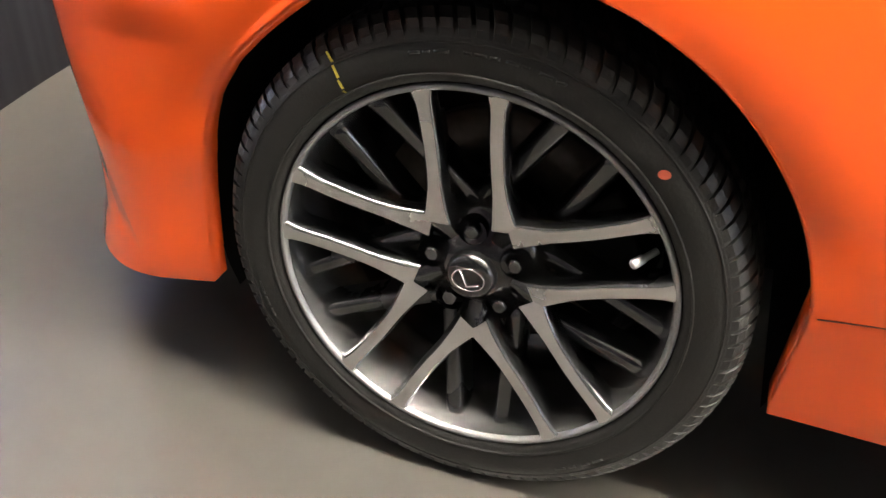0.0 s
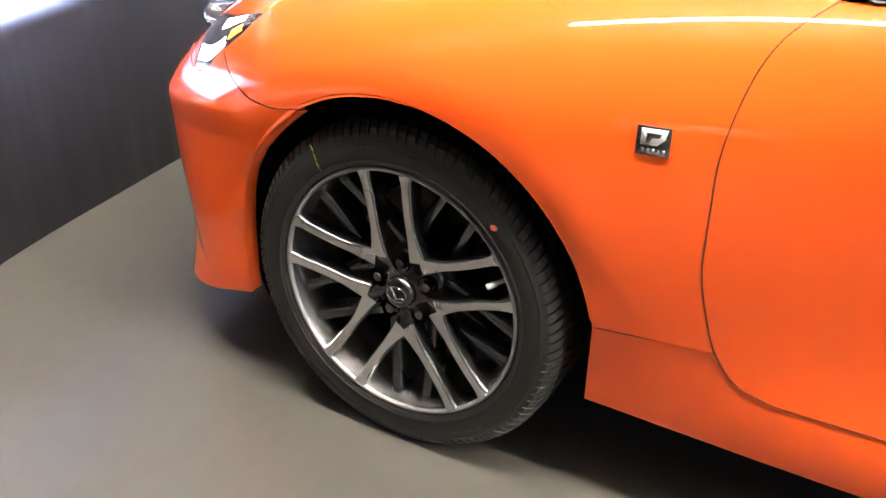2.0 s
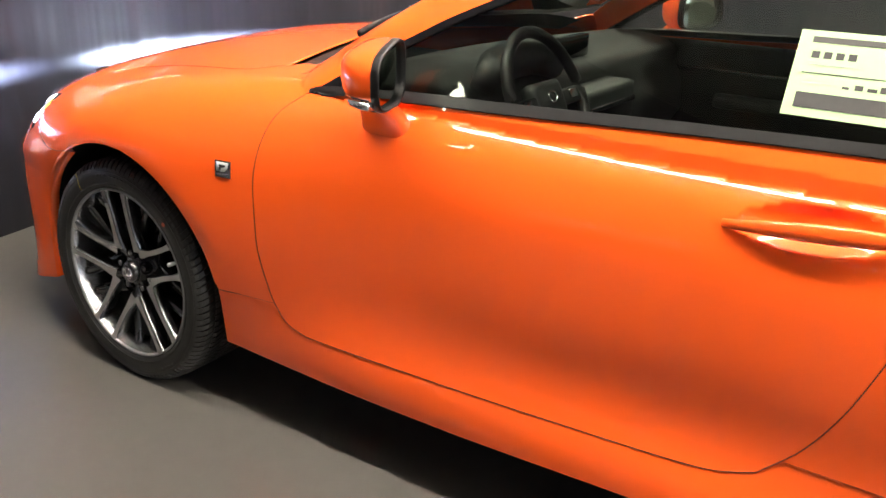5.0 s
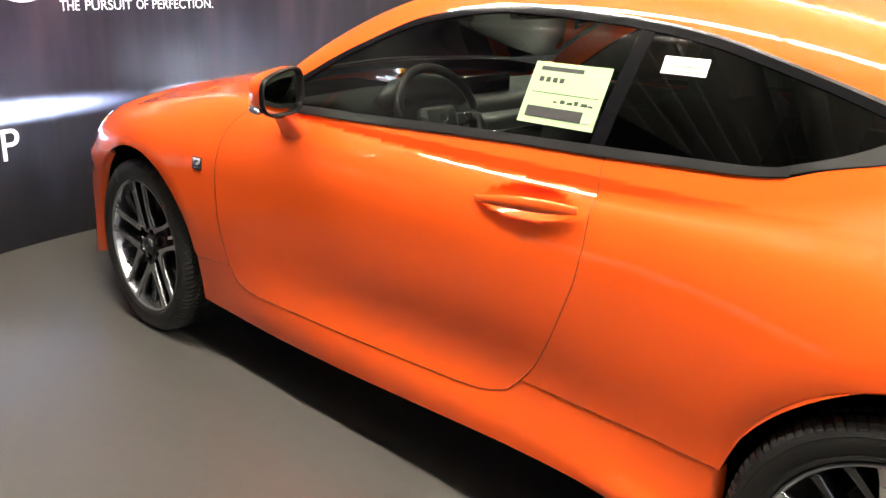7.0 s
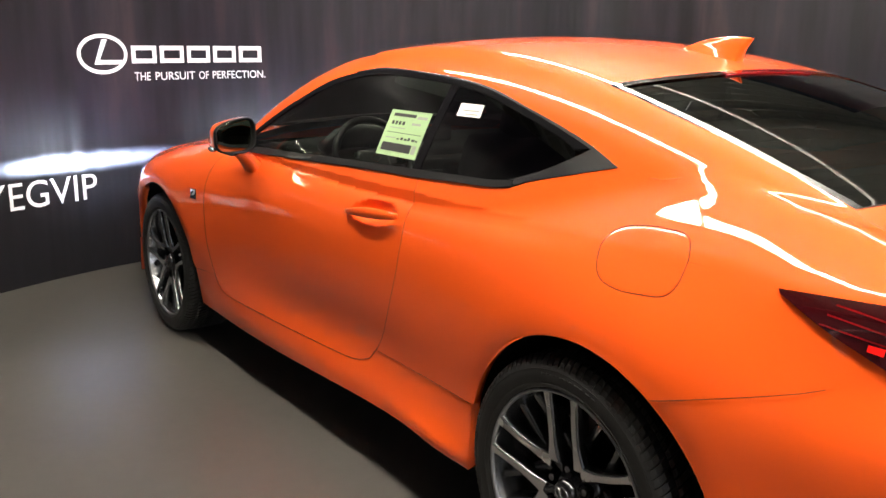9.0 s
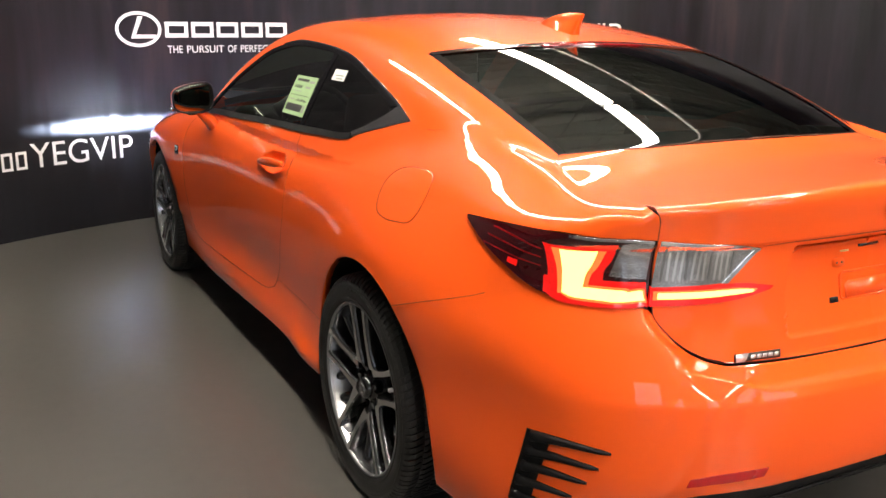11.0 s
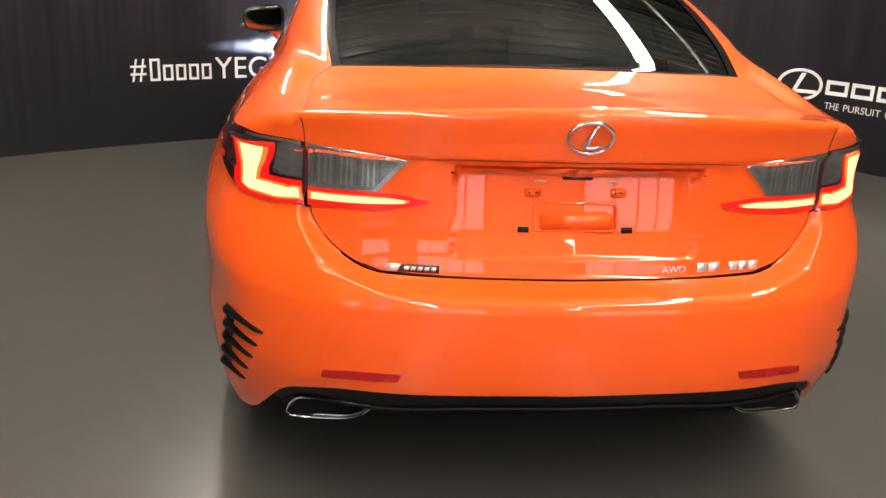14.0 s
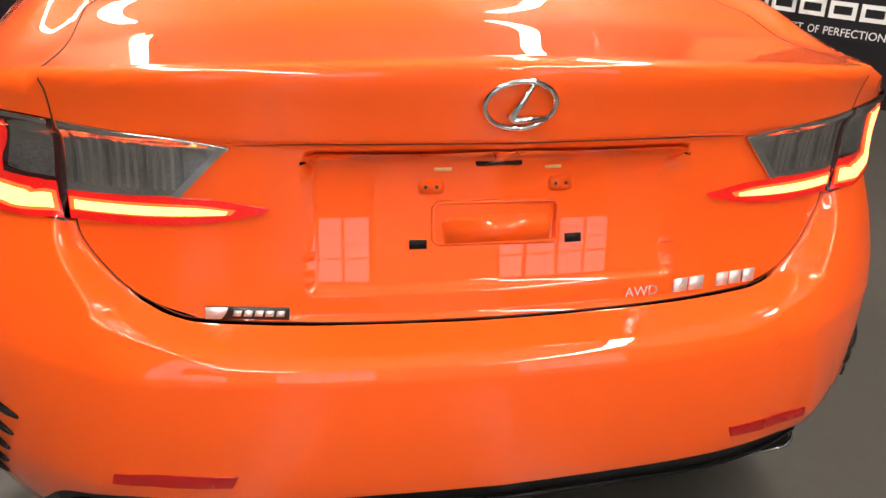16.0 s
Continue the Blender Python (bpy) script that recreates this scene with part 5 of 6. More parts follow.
def build_stickers():
    """The price sheet behind the door glass and the label on the quarter window, with plain bars for print."""
    sheet = thing("price_sheet", "pale green price sheet stuck on the door window", "sticker")
    (x0, x1, z0, z1) = (1.712, 1.930, 1.037, 1.173)
    on_pane("paper", ((x0, z0), (x1, z0), (x0, z1), (x1, z1)), PAPER, sheet, -0.0035)

    def bar(u0, u1, v0, v1, mat):
        on_pane("print_bar", ((x0 + u0 * (x1 - x0), z0 + v0 * (z1 - z0)), (x0 + u1 * (x1 - x0), z0 + v0 * (z1 - z0)), (x0 + u0 * (x1 - x0), z0 + v1 * (z1 - z0)), (x0 + u1 * (x1 - x0), z0 + v1 * (z1 - z0))), mat, sheet, -0.0027)
    bar(0.10, 0.66, 0.86, 0.93, PRINT)
    bar(0.70, 0.94, 0.84, 0.90, GREY_PRINT)
    for k in range(4):
        bar(0.12 + 0.09 * k, 0.18 + 0.09 * k, 0.68, 0.76, PRINT)
    bar(0.62, 0.84, 0.70, 0.75, GREY_PRINT)
    bar(0.12, 0.5, 0.60, 0.62, GREY_PRINT)
    bar(0.08, 0.95, 0.50, 0.512, PRINT)
    for k, (w, h) in enumerate(((0.05, 0.03), (0.06, 0.06), (0.07, 0.04), (0.05, 0.07), (0.08, 0.05), (0.06, 0.03))):
        bar(0.40 + 0.09 * k, 0.40 + 0.09 * k + w, 0.36, 0.36 + h, PRINT)
    bar(0.10, 0.36, 0.38, 0.40, GREY_PRINT)
    bar(0.08, 0.82, 0.10, 0.28, PRINT)
    bar(0.84, 0.94, 0.10, 0.28, GREY_PRINT)
    label = thing("window_label", "small white label on the rear quarter window", "sticker")
    on_pane("paper", ((2.045, 1.176), (2.152, 1.176), (2.043, 1.211), (2.150, 1.211)), WHITE_PAPER, label, -0.0035)
    on_pane("print_bar", ((2.08, 1.180), (2.14, 1.180), (2.08, 1.184), (2.14, 1.184)), GREY_PRINT, label, -0.0025)
    on_pane("print_bar", ((2.065, 1.190), (2.14, 1.190), (2.065, 1.194), (2.14, 1.194)), GREY_PRINT, label, -0.0025)


# ---- lamps ----
def proud(base):
    """The outer tail lamps stand off the body towards their forward ends."""
    return lambda a: base + 0.005 * np.clip((3.61 - a[..., 0]) / 0.12, 0, 1)


def build_lamps():
    for flip in (False, True):
        ot = S((3.197, 0.938), (3.30, 0.944), (3.40, 0.948), (3.50, 0.950)) + R((-0.655, 0.950), (-0.606, 0.948))
        ob = S((3.205, 0.930), (3.30, 0.890), (3.383, 0.855), (3.45, 0.822)) + R((-0.715, 0.800), (-0.606, 0.797))
        lamp = skin("tail_lamp", [net(ob, ot, 50, 16)], DARK_RED, car, "lit tail lamp with an L-shaped light", lift=proud(0.005), gap=0.0, fold=0.03, mirror=flip)
        it = R((-0.596, 0.947), (-0.52, 0.941), (-0.45, 0.934), (-0.380, 0.925))
        ib = R((-0.596, 0.843), (-0.54, 0.845), (-0.49, 0.848), (-0.445, 0.851))
        inner = skin("lid_lamp", [net(ib, it, 30, 10)], LENS_GREY, car, "clear reversing lamp on the boot lid", lift=0.004, gap=0.0, fold=0.015, mirror=flip)
        jt = R((-0.596, 0.844), (-0.50, 0.847), (-0.42, 0.847), (-0.328, 0.835))
        jb = R((-0.596, 0.802), (-0.50, 0.805), (-0.42, 0.811), (-0.336, 0.828))
        skin("lid_light_strip", [net(jb, jt, 30, 8)], TAIL_EDGE, car, "red light strip on the boot lid", lift=0.005, gap=0.0, fold=0.015, mirror=flip)

        def el(name, b, t, mat, lift, nu=24, nv=5, label=""):
            if mat is TAIL_GLOW:
                whole = net(b, t, 31, 15)
                skin(name, [whole], TAIL_MID, lamp, label, lift=proud(lift), gap=0.0, fold=0.003, mirror=flip)
                return skin("light_core", [whole[2:-2, 1:-1]], TAIL_GLOW, lamp, "bright yellow light core", lift=proud(lift + 0.0012), gap=0.0, fold=0.002, mirror=flip)
            ob = skin(name, [net(b, t, nu, nv)], mat, lamp, label, lift=proud(lift), gap=0.0, fold=0.003, mirror=flip)
            return ob
        # red surround, then the glowing L
        el("red_edge", S((3.464, 0.834), (3.462, 0.870), (3.458, 0.905), (3.452, 0.930)), S((3.545, 0.842), (3.545, 0.875), (3.556, 0.905), (3.570, 0.938)), TAIL_EDGE, 0.0065)
        el("red_edge", S((3.458, 0.822), (3.50, 0.803)) + R((-0.66, 0.799), (-0.607, 0.801)), S((3.455, 0.860), (3.50, 0.860)) + R((-0.66, 0.858), (-0.607, 0.857)), TAIL_EDGE, 0.0062)
        el("light_bar", S((3.484, 0.822), (3.478, 0.870), (3.473, 0.900), (3.468, 0.921)), S((3.524, 0.830), (3.527, 0.865), (3.538, 0.890), (3.550, 0.925)), TAIL_GLOW, 0.0085, 16, 6, "glowing red light bar")
        el("light_bar", S((3.486, 0.824), (3.51, 0.811)) + R((-0.66, 0.808), (-0.610, 0.811)), S((3.490, 0.848), (3.51, 0.846)) + R((-0.66, 0.844), (-0.610, 0.842)), TAIL_GLOW, 0.0086, 24, 6, "glowing red light bar")
        el("clear_segment", S((3.552, 0.868)) + R((-0.64, 0.864), (-0.608, 0.863)), S((3.574, 0.938)) + R((-0.645, 0.942), (-0.608, 0.942)), LENS_GREY, 0.0075, 14, 6, "ribbed clear lamp segment")
        el("bright_edge", S((3.50, 0.945)) + R((-0.655, 0.9445), (-0.608, 0.9425)), S((3.50, 0.950)) + R((-0.655, 0.950), (-0.608, 0.948)), CHROME, 0.0085, 14, 3)
        whole = net(R((-0.592, 0.817), (-0.50, 0.819), (-0.43, 0.823), (-0.378, 0.828)), R((-0.592, 0.836), (-0.50, 0.838), (-0.43, 0.839), (-0.372, 0.834)), 41, 15)
        skin("light_bar", [whole], TAIL_MID, lamp, "glowing red light bar", lift=0.0088, gap=0.0, fold=0.003, mirror=flip)
        skin("light_core", [whole[2:-2, 1:-2]], TAIL_GLOW, lamp, "bright yellow light core", lift=0.0100, gap=0.0, fold=0.002, mirror=flip)
        for k in range(13):
            y = -0.584 + 0.0118 * k
            high = 0.937 - 0.0007 * k - 0.012 * (k % 3 == 1)
            skin("lens_rib", [net(R((y, 0.858), (y + 0.005, 0.858)), R((y, high), (y + 0.005, high)), 5, 6)], CHROME if k % 4 else SATIN, inner, lift=0.0052, gap=0.0, fold=0.002, mirror=flip)
        skin("bright_edge", [net(R((-0.594, 0.942), (-0.45, 0.928), (-0.384, 0.919)), R((-0.594, 0.948), (-0.45, 0.935), (-0.376, 0.926)), 20, 3)], CHROME, inner, lift=0.0075, gap=0.0, fold=0.004, mirror=flip)
        skin("bright_edge", [net(R((-0.456, 0.851), (-0.444, 0.850)), R((-0.392, 0.922), (-0.378, 0.924)), 4, 10)], CHROME, inner, lift=0.0075, gap=0.0, fold=0.004, mirror=flip)
        el("marker_spot", S((3.374, 0.870), (3.40, 0.866)), S((3.376, 0.882), (3.402, 0.880)), TAIL_EDGE, 0.008, 6, 4)
        for k in range(3):
            z = 0.884 + 0.018 * k
            el("lens_line", S((3.29 + 0.01 * k, z + 0.012), (3.45, z - 0.008)), S((3.29 + 0.01 * k, z + 0.015), (3.45, z - 0.005)), RED_LENS, 0.0068, 14, 3)
        # reflector strips low in the bumper
        skin("reflector", [net(R((-0.566, 0.433), (-0.48, 0.437), (-0.396, 0.443)), R((-0.562, 0.452), (-0.48, 0.459), (-0.388, 0.462)), 20, 5)], REFLECTOR_RED, car, "red reflector strip in the bumper", lift=0.003, gap=0.0, mirror=flip)
    # headlights: running light, amber marker and the beam
    for lens, sgn in zip(headlights, (-1, 1)):
        whole = net(LAMP_LOW, LAMP_TOP, 41, 21)

        def cut(u0, u1, v0, v1):
            return whole[round(v0 * 20):round(v1 * 20) + 1, round(u0 * 40):round(u1 * 40) + 1]
        skin("lamp_bezel", [cut(0.15, 1.0, 0.25, 0.95)], LENS_GREY, lens, "silver inner bezel of the headlight", lift=0.0006, gap=0.0, mirror=sgn > 0)
        skin("running_light", [cut(0.55, 0.95, 0.15, 0.40)], DRL, lens, "white running light", lift=0.0014, gap=0.0, mirror=sgn > 0)
        skin("amber_marker", [cut(0.25, 0.50, 0.25, 0.50)], AMBER, lens, "amber side marker", lift=0.0014, gap=0.0, mirror=sgn > 0)
        skin("upper_light", [cut(0.30, 0.75, 0.65, 0.90)], DRL, lens, "white light strip", lift=0.0014, gap=0.0, mirror=sgn > 0)
        part("projector", lathe([(0.0, -0.02), (0.03, -0.014), (0.036, 0.0), (0.036, 0.05)], 24), CHROME, lens).matrix_world = pose(-0.66, sgn * 0.60, 0.725, 0, 0, -90)
        beam = bpy.data.lights.new("headlight_beam", "SPOT")
        beam.energy, beam.color, beam.spot_size, beam.spot_blend, beam.shadow_soft_size = BEAM_POWER, (0.62, 0.74, 1.0), radians(120), 1.0, 0.03
        ob = new("headlight_beam", beam)
        ob.matrix_world = look((-0.80, sgn * 0.62, 0.70), (-1.5, sgn * 0.80, 0.668)) @ Matrix.Diagonal((1.0, 0.055, 1.0, 1.0))
        glow = bpy.data.lights.new("headlight_spill", "SPOT")
        glow.energy, glow.color, glow.spot_size, glow.spot_blend, glow.shadow_soft_size = SPILL_POWER, (0.72, 0.78, 1.0), radians(150), 1.0, 0.03
        ob = new("headlight_spill", glow)
        ob.matrix_world = look((-0.80, sgn * 0.62, 0.71), (-1.5, sgn * 0.72, 1.00))


# ---- badges, handles, mirrors, exhaust and the rest ----
def frame_at(p):
    """A pose on the skin at p: x along the car's length or width, z outward."""
    p = settle(np.array([p], float))[0]
    n = slope(p[None])[0]
    n = Vector(n / np.linalg.norm(n))
    up = Vector((0, 0, 1))
    right = up.cross(n).normalized()
    return Matrix.Translation(p) @ Matrix((right, n.cross(right), n)).transposed().to_4x4()


def plate_mesh(outline, z0, z1, bevel=0.0):
    bm = prism(outline, 0, 1)
    for v in bm.verts:
        v.co = Vector((v.co.x, v.co.z, z1 if v.co.y < 0.5 else z0))
    bmesh.ops.recalc_face_normals(bm, faces=bm.faces[:])
    if bevel:
        top = [e for e in bm.edges if all(abs(v.co.z - z1) < 1e-6 for v in e.verts)]
        bmesh.ops.bevel(bm, geom=top, offset=bevel, segments=2, affect="EDGES")
    return bm


def badge_part(name, outline, m, z0, z1, mat, parent, label="", bevel=0.0006):
    bm = plate_mesh(outline, z0, z1, bevel)
    bm.transform(m)
    return part(name, bm, mat, parent, label)


def rect(x0, x1, y0, y1):
    return [(x0, y0), (x1, y0), (x1, y1), (x0, y1)]


def build_badges():
    for sgn in (-1, 1):
        m = frame_at((0.459, sgn * 0.90, 0.738))
        badge = badge_part("fender_badge", rect(-0.0245, 0.0245, -0.021, 0.021), m, 0, 0.003, GLOSS_BLACK, car, "black and silver badge on the fender")
        badge_part("badge_mark", [(-0.018, 0.018), (0.020, 0.018), (0.017, 0.004), (0.006, -0.006), (-0.018, -0.006)], m, 0.003, 0.005, SILVER, badge)
        badge_part("badge_cut", [(-0.010, 0.012), (0.012, 0.012), (0.010, 0.006), (-0.002, 0.004), (-0.004, -0.003), (-0.010, -0.003)], m, 0.005, 0.0055, GLOSS_BLACK, badge)
        for k in range(5):
            badge_part("badge_bar", rect(-0.017 + 0.0075 * k, -0.0115 + 0.0075 * k, -0.017, -0.011), m, 0.003, 0.004, SATIN, badge, bevel=0)
    m = frame_at((3.72, -0.369, 0.690))
    badge = badge_part("boot_badge", rect(-0.059, 0.059, -0.0088, 0.0088), m, 0, 0.004, BELT_RUBBER, car, "dark badge with a silver mark on the boot lid")
    badge_part("badge_mark", [(-0.058, 0.0085), (-0.026, 0.0085), (-0.030, -0.001), (-0.036, -0.0085), (-0.058, -0.0085)], m, 0.004, 0.006, SILVER, badge)
    for k in range(5):
        badge_part("badge_bar", [(-0.020 + 0.015 * k, -0.004), (-0.009 + 0.015 * k, -0.004), (-0.007 + 0.015 * k, 0.004), (-0.018 + 0.015 * k, 0.004)], m, 0.004, 0.0055, SILVER, badge, bevel=0)
    # model letters
    m = frame_at((3.71, 0.230, 0.689))
    cu = letters("AWD", -0.028, 0.028, -0.0075, 0.015, 0)
    for v in cu.verts:
        v.co = Vector((v.co.x, v.co.z, 0.003))
    cu.transform(m)
    part("drive_letters", cu, SILVER, car, "small chrome letters on the boot lid", smooth=False)
    m = frame_at((3.69, 0.362, 0.691))
    for k, (a, b) in enumerate(((-0.078, -0.052), (-0.048, -0.022), (0.004, 0.026), (0.030, 0.052), (0.056, 0.078))):
        badge_part("model_bar", [(a, -0.0105), (b, -0.0105), (b + 0.003, 0.0105), (a + 0.003, 0.0105)], m, 0, 0.003, SILVER, car, "silver model mark" if k == 0 else "", 0.0006)
    # emblem on the lid
    m = frame_at((3.73, 0.0, 0.992))
    ring = tube([(0.049 * math.cos(t), 0.036 * math.sin(t), 0.004) for t in np.linspace(0, math.tau, 48, endpoint=False)], 0.0042, 10, closed=True)
    ring.transform(m)
    em = part("boot_emblem", ring, CHROME, car, "chrome oval emblem on the boot lid")
    bm = tube([(0.012, 0.031, 0.006), (-0.012, -0.018, 0.007), (-0.006, -0.022, 0.007), (0.040, -0.020, 0.006)], [0.003, 0.0065, 0.006, 0.0045], 8)
    bm.transform(m)
    part("emblem_stroke", bm, CHROME, em)
    # plate recess fittings
    for sgn in (-1, 1):
        m = frame_at((3.69, sgn * 0.1195, 0.775))
        badge_part("rubber_stop", rect(-0.0125, 0.0125, -0.0065, 0.0065), m, 0, 0.004, BLACK_PLASTIC, car, "black rubber plate stop")
        m = frame_at((3.69, sgn * 0.099 - 0.002, 0.858))
        boss = badge_part("plate_boss", [(0.019 * math.copysign(abs(math.cos(t)) ** 0.6, math.cos(t)), 0.011 * math.copysign(abs(math.sin(t)) ** 0.6, math.sin(t))) for t in np.linspace(0, math.tau, 20, endpoint=False)], m, 0, 0.004, PAINT, car, bevel=0.0015)
        for k in (-1, 1):
            badge_part("screw_hole", [(k * 0.008 + 0.0028 * math.cos(t), 0.0028 * math.sin(t)) for t in np.linspace(0, math.tau, 10, endpoint=False)], m, 0.004, 0.0045, PRINT, boss, bevel=0)
    m = frame_at((3.69, -0.003, 0.803))
    loop = [(x, y) for x, y in [(-0.094, -0.024), (-0.088, -0.031), (0.088, -0.031), (0.094, -0.024), (0.094, 0.024), (0.088, 0.031), (-0.088, 0.031), (-0.094, 0.024)]]
    bm = tube([(x, y, 0.0005) for x, y in loop], 0.003, 8, closed=True)
    bm.transform(m)
    part("embossed_frame", bm, PAINT, car)
    m = frame_at((3.69, 0.0, 0.800))
    badge_part("embossed_step", [(-0.080, -0.026), (0.080, -0.026), (0.084, 0.006), (0.070, 0.014), (-0.070, 0.014), (-0.084, 0.006)], m, 0, 0.004, PAINT, car, bevel=0.002)
    m = frame_at((3.70, 0.0, 0.902))
    badge_part("rear_camera", [(0.035 * math.cos(t), -0.010 + 0.012 * math.sin(t)) for t in np.linspace(math.pi, math.tau, 12)], m, 0.002, 0.016, GLOSS_BLACK, car, "small black rear camera")
    for sgn in (-1, 1):
        m = frame_at((3.70, sgn * 0.085, 0.905))
        badge_part("plate_light", rect(-0.012, 0.012, 0.002, 0.006), m, 0.002, 0.006, PLATE_GLOW, car, "warm plate light")


def build_handles():
    for sgn in (-1, 1):
        pts, rad = [], []
        for u in np.linspace(0, 1, 16):
            x = 1.668 + 0.302 * u
            z = 0.850 + 0.030 * u + 0.004 * math.sin(math.pi * u)
            y = -(0.846 + 0.003 * u + 0.016 * math.sin(math.pi * min(1, max(0, u))) ** 0.6)
            pts.append((x, sgn * -y, z))
            rad.append(0.0025 + 0.0072 * math.sin(math.pi * (0.04 + 0.90 * u ** 1.35)) ** 0.6)
        part("door_handle", tube(pts, rad, 16, flat=1.75), PAINT, car, "orange pull handle")
    for flip in (False, True):
        ring = np.array(S((2.757, 0.942), (2.765, 0.963), (2.785, 0.982), (2.819, 0.992), (2.875, 0.998), (2.93, 0.998), (2.962, 0.990), (2.978, 0.972), (2.988, 0.945), (2.988, 0.912), (2.978, 0.885), (2.955, 0.873), (2.915, 0.869), (2.863, 0.866), (2.815, 0.872), (2.785, 0.887), (2.768, 0.910)))
        shape = along(list(map(tuple, ring)) + [tuple(ring[0])], 72)[:-1]
        flap = shape_on("fuel_flap", ring.mean(0) + (shape - ring.mean(0)) * 0.985, PAINT, car, "orange fuel filler flap", lift=0.0008, depth=0.002, mirror=flip, rings=8)
        line = settle(shape, 0.0002)
        if flip:
            line = line * (1, -1, 1)
        part("flap_gap", tube([tuple(p) for p in line], 0.0009, 6, closed=True), SEAM, flap)


def build_mirrors():
    for sgn in (-1, 1):
        root = new("door_mirror")
        root.parent = car
        root["label"] = "orange door mirror with a slim turn light"
        cx, cy, cz, wide, high, turned = 0.9946, 0.9248, 1.036, 0.0989, 0.0732, 0.0413

        def section(bm, x, k, dz=0.0, spread=0.6):
            ring = []
            for t in np.linspace(0, math.tau, 40, endpoint=False):
                c, s = math.cos(t), math.sin(t)
                u, v = k * math.copysign(abs(c) ** spread, c), k * math.copysign(abs(s) ** spread, s)
                zz = high * v * (1 - 0.36 * (u + 1) / 2 if v > 0 else 1 - 0.12 * (u + 1) / 2)
                ring.append(bm.verts.new((cx + x + turned * u, sgn * (cy + wide * u), cz + dz + zz)))
            return ring

        def shell(name, rows, mat, label, cap=None):
            bm = bmesh.new()
            rings = [section(bm, *r) for r in rows]
            for a, b in zip(rings, rings[1:]):
                for i in range(40):
                    bm.faces.new((a[i], a[(i + 1) % 40], b[(i + 1) % 40], b[i]))
            if cap is not None:
                bm.faces.new(rings[cap])
            bmesh.ops.recalc_face_normals(bm, faces=bm.faces[:])
            return part(name, bm, mat, root, label)
        shell("housing", ((-0.117, 0.12, 0.004), (-0.112, 0.42, 0.003), (-0.097, 0.68, 0.002), (-0.077, 0.86, 0.001), (-0.05, 0.96), (-0.03, 0.995), (-0.012, 1.0)), PAINT, "orange mirror housing", 0)
        shell("rim", ((-0.014, 0.985), (-0.012, 1.008), (0.002, 1.008), (0.008, 0.985), (0.006, 0.93), (-0.010, 0.90)), BLACK_PLASTIC, "black mirror rim")
        shell("mirror_glass", ((-0.004, 0.915), (-0.0035, 0.90), (-0.0035, 0.5)), MIRROR, "dark mirror glass", -1)
        pts = [(cx + x + turned * u, sgn * (cy + wide * u * k), cz - 0.045) for x, u, k in ((-0.080, 0.78, 1.0), (-0.055, 0.96, 1.0), (-0.03, 1.01, 1.0), (-0.012, 1.012, 1.0))]
        light = part("turn_light", tube(pts, [0.004, 0.010, 0.012, 0.011], 10, flat=0.8), LENS_GREY, root, "clear turn light strip")
        part("light_edge", tube([(x, y + sgn * 0.004, z + 0.0115) for x, y, z in pts], 0.002, 6), GLOSS_BLACK, root)
        part("lower_shell", tube([(cx - 0.09, sgn * (cy - 0.02), cz - 0.060), (cx - 0.045, sgn * cy, cz - 0.070), (cx - 0.008, sgn * (cy + 0.01), cz - 0.070)], [0.015, 0.03, 0.02], 12, flat=0.35), GLOSS_BLACK, root)
        # foot, narrowing up to the housing
        bm = bmesh.new()
        rows = []
        for u in np.linspace(0, 1, 9):
            x0, x1 = 0.832 + 0.050 * u, 0.972 - 0.012 * u
            y, z = 0.818 + 0.075 * u ** 1.3, 0.893 + 0.082 * u
            hz = 0.026 * (1 - u) + 0.016 * u
            rows.append([bm.verts.new(((x0 + x1) / 2 + (x1 - x0) / 2 * math.copysign(abs(math.cos(t)) ** 0.6, math.cos(t)), sgn * (y - 0.7 * hz * math.sin(t)), z + hz * math.sin(t))) for t in np.linspace(0, math.tau, 28, endpoint=False)])
        for a, b in zip(rows, rows[1:]):
            for i in range(28):
                bm.faces.new((a[i], a[(i + 1) % 28], b[(i + 1) % 28], b[i]))
        bmesh.ops.recalc_face_normals(bm, faces=bm.faces[:])
        part("foot", bm, PAINT, root)


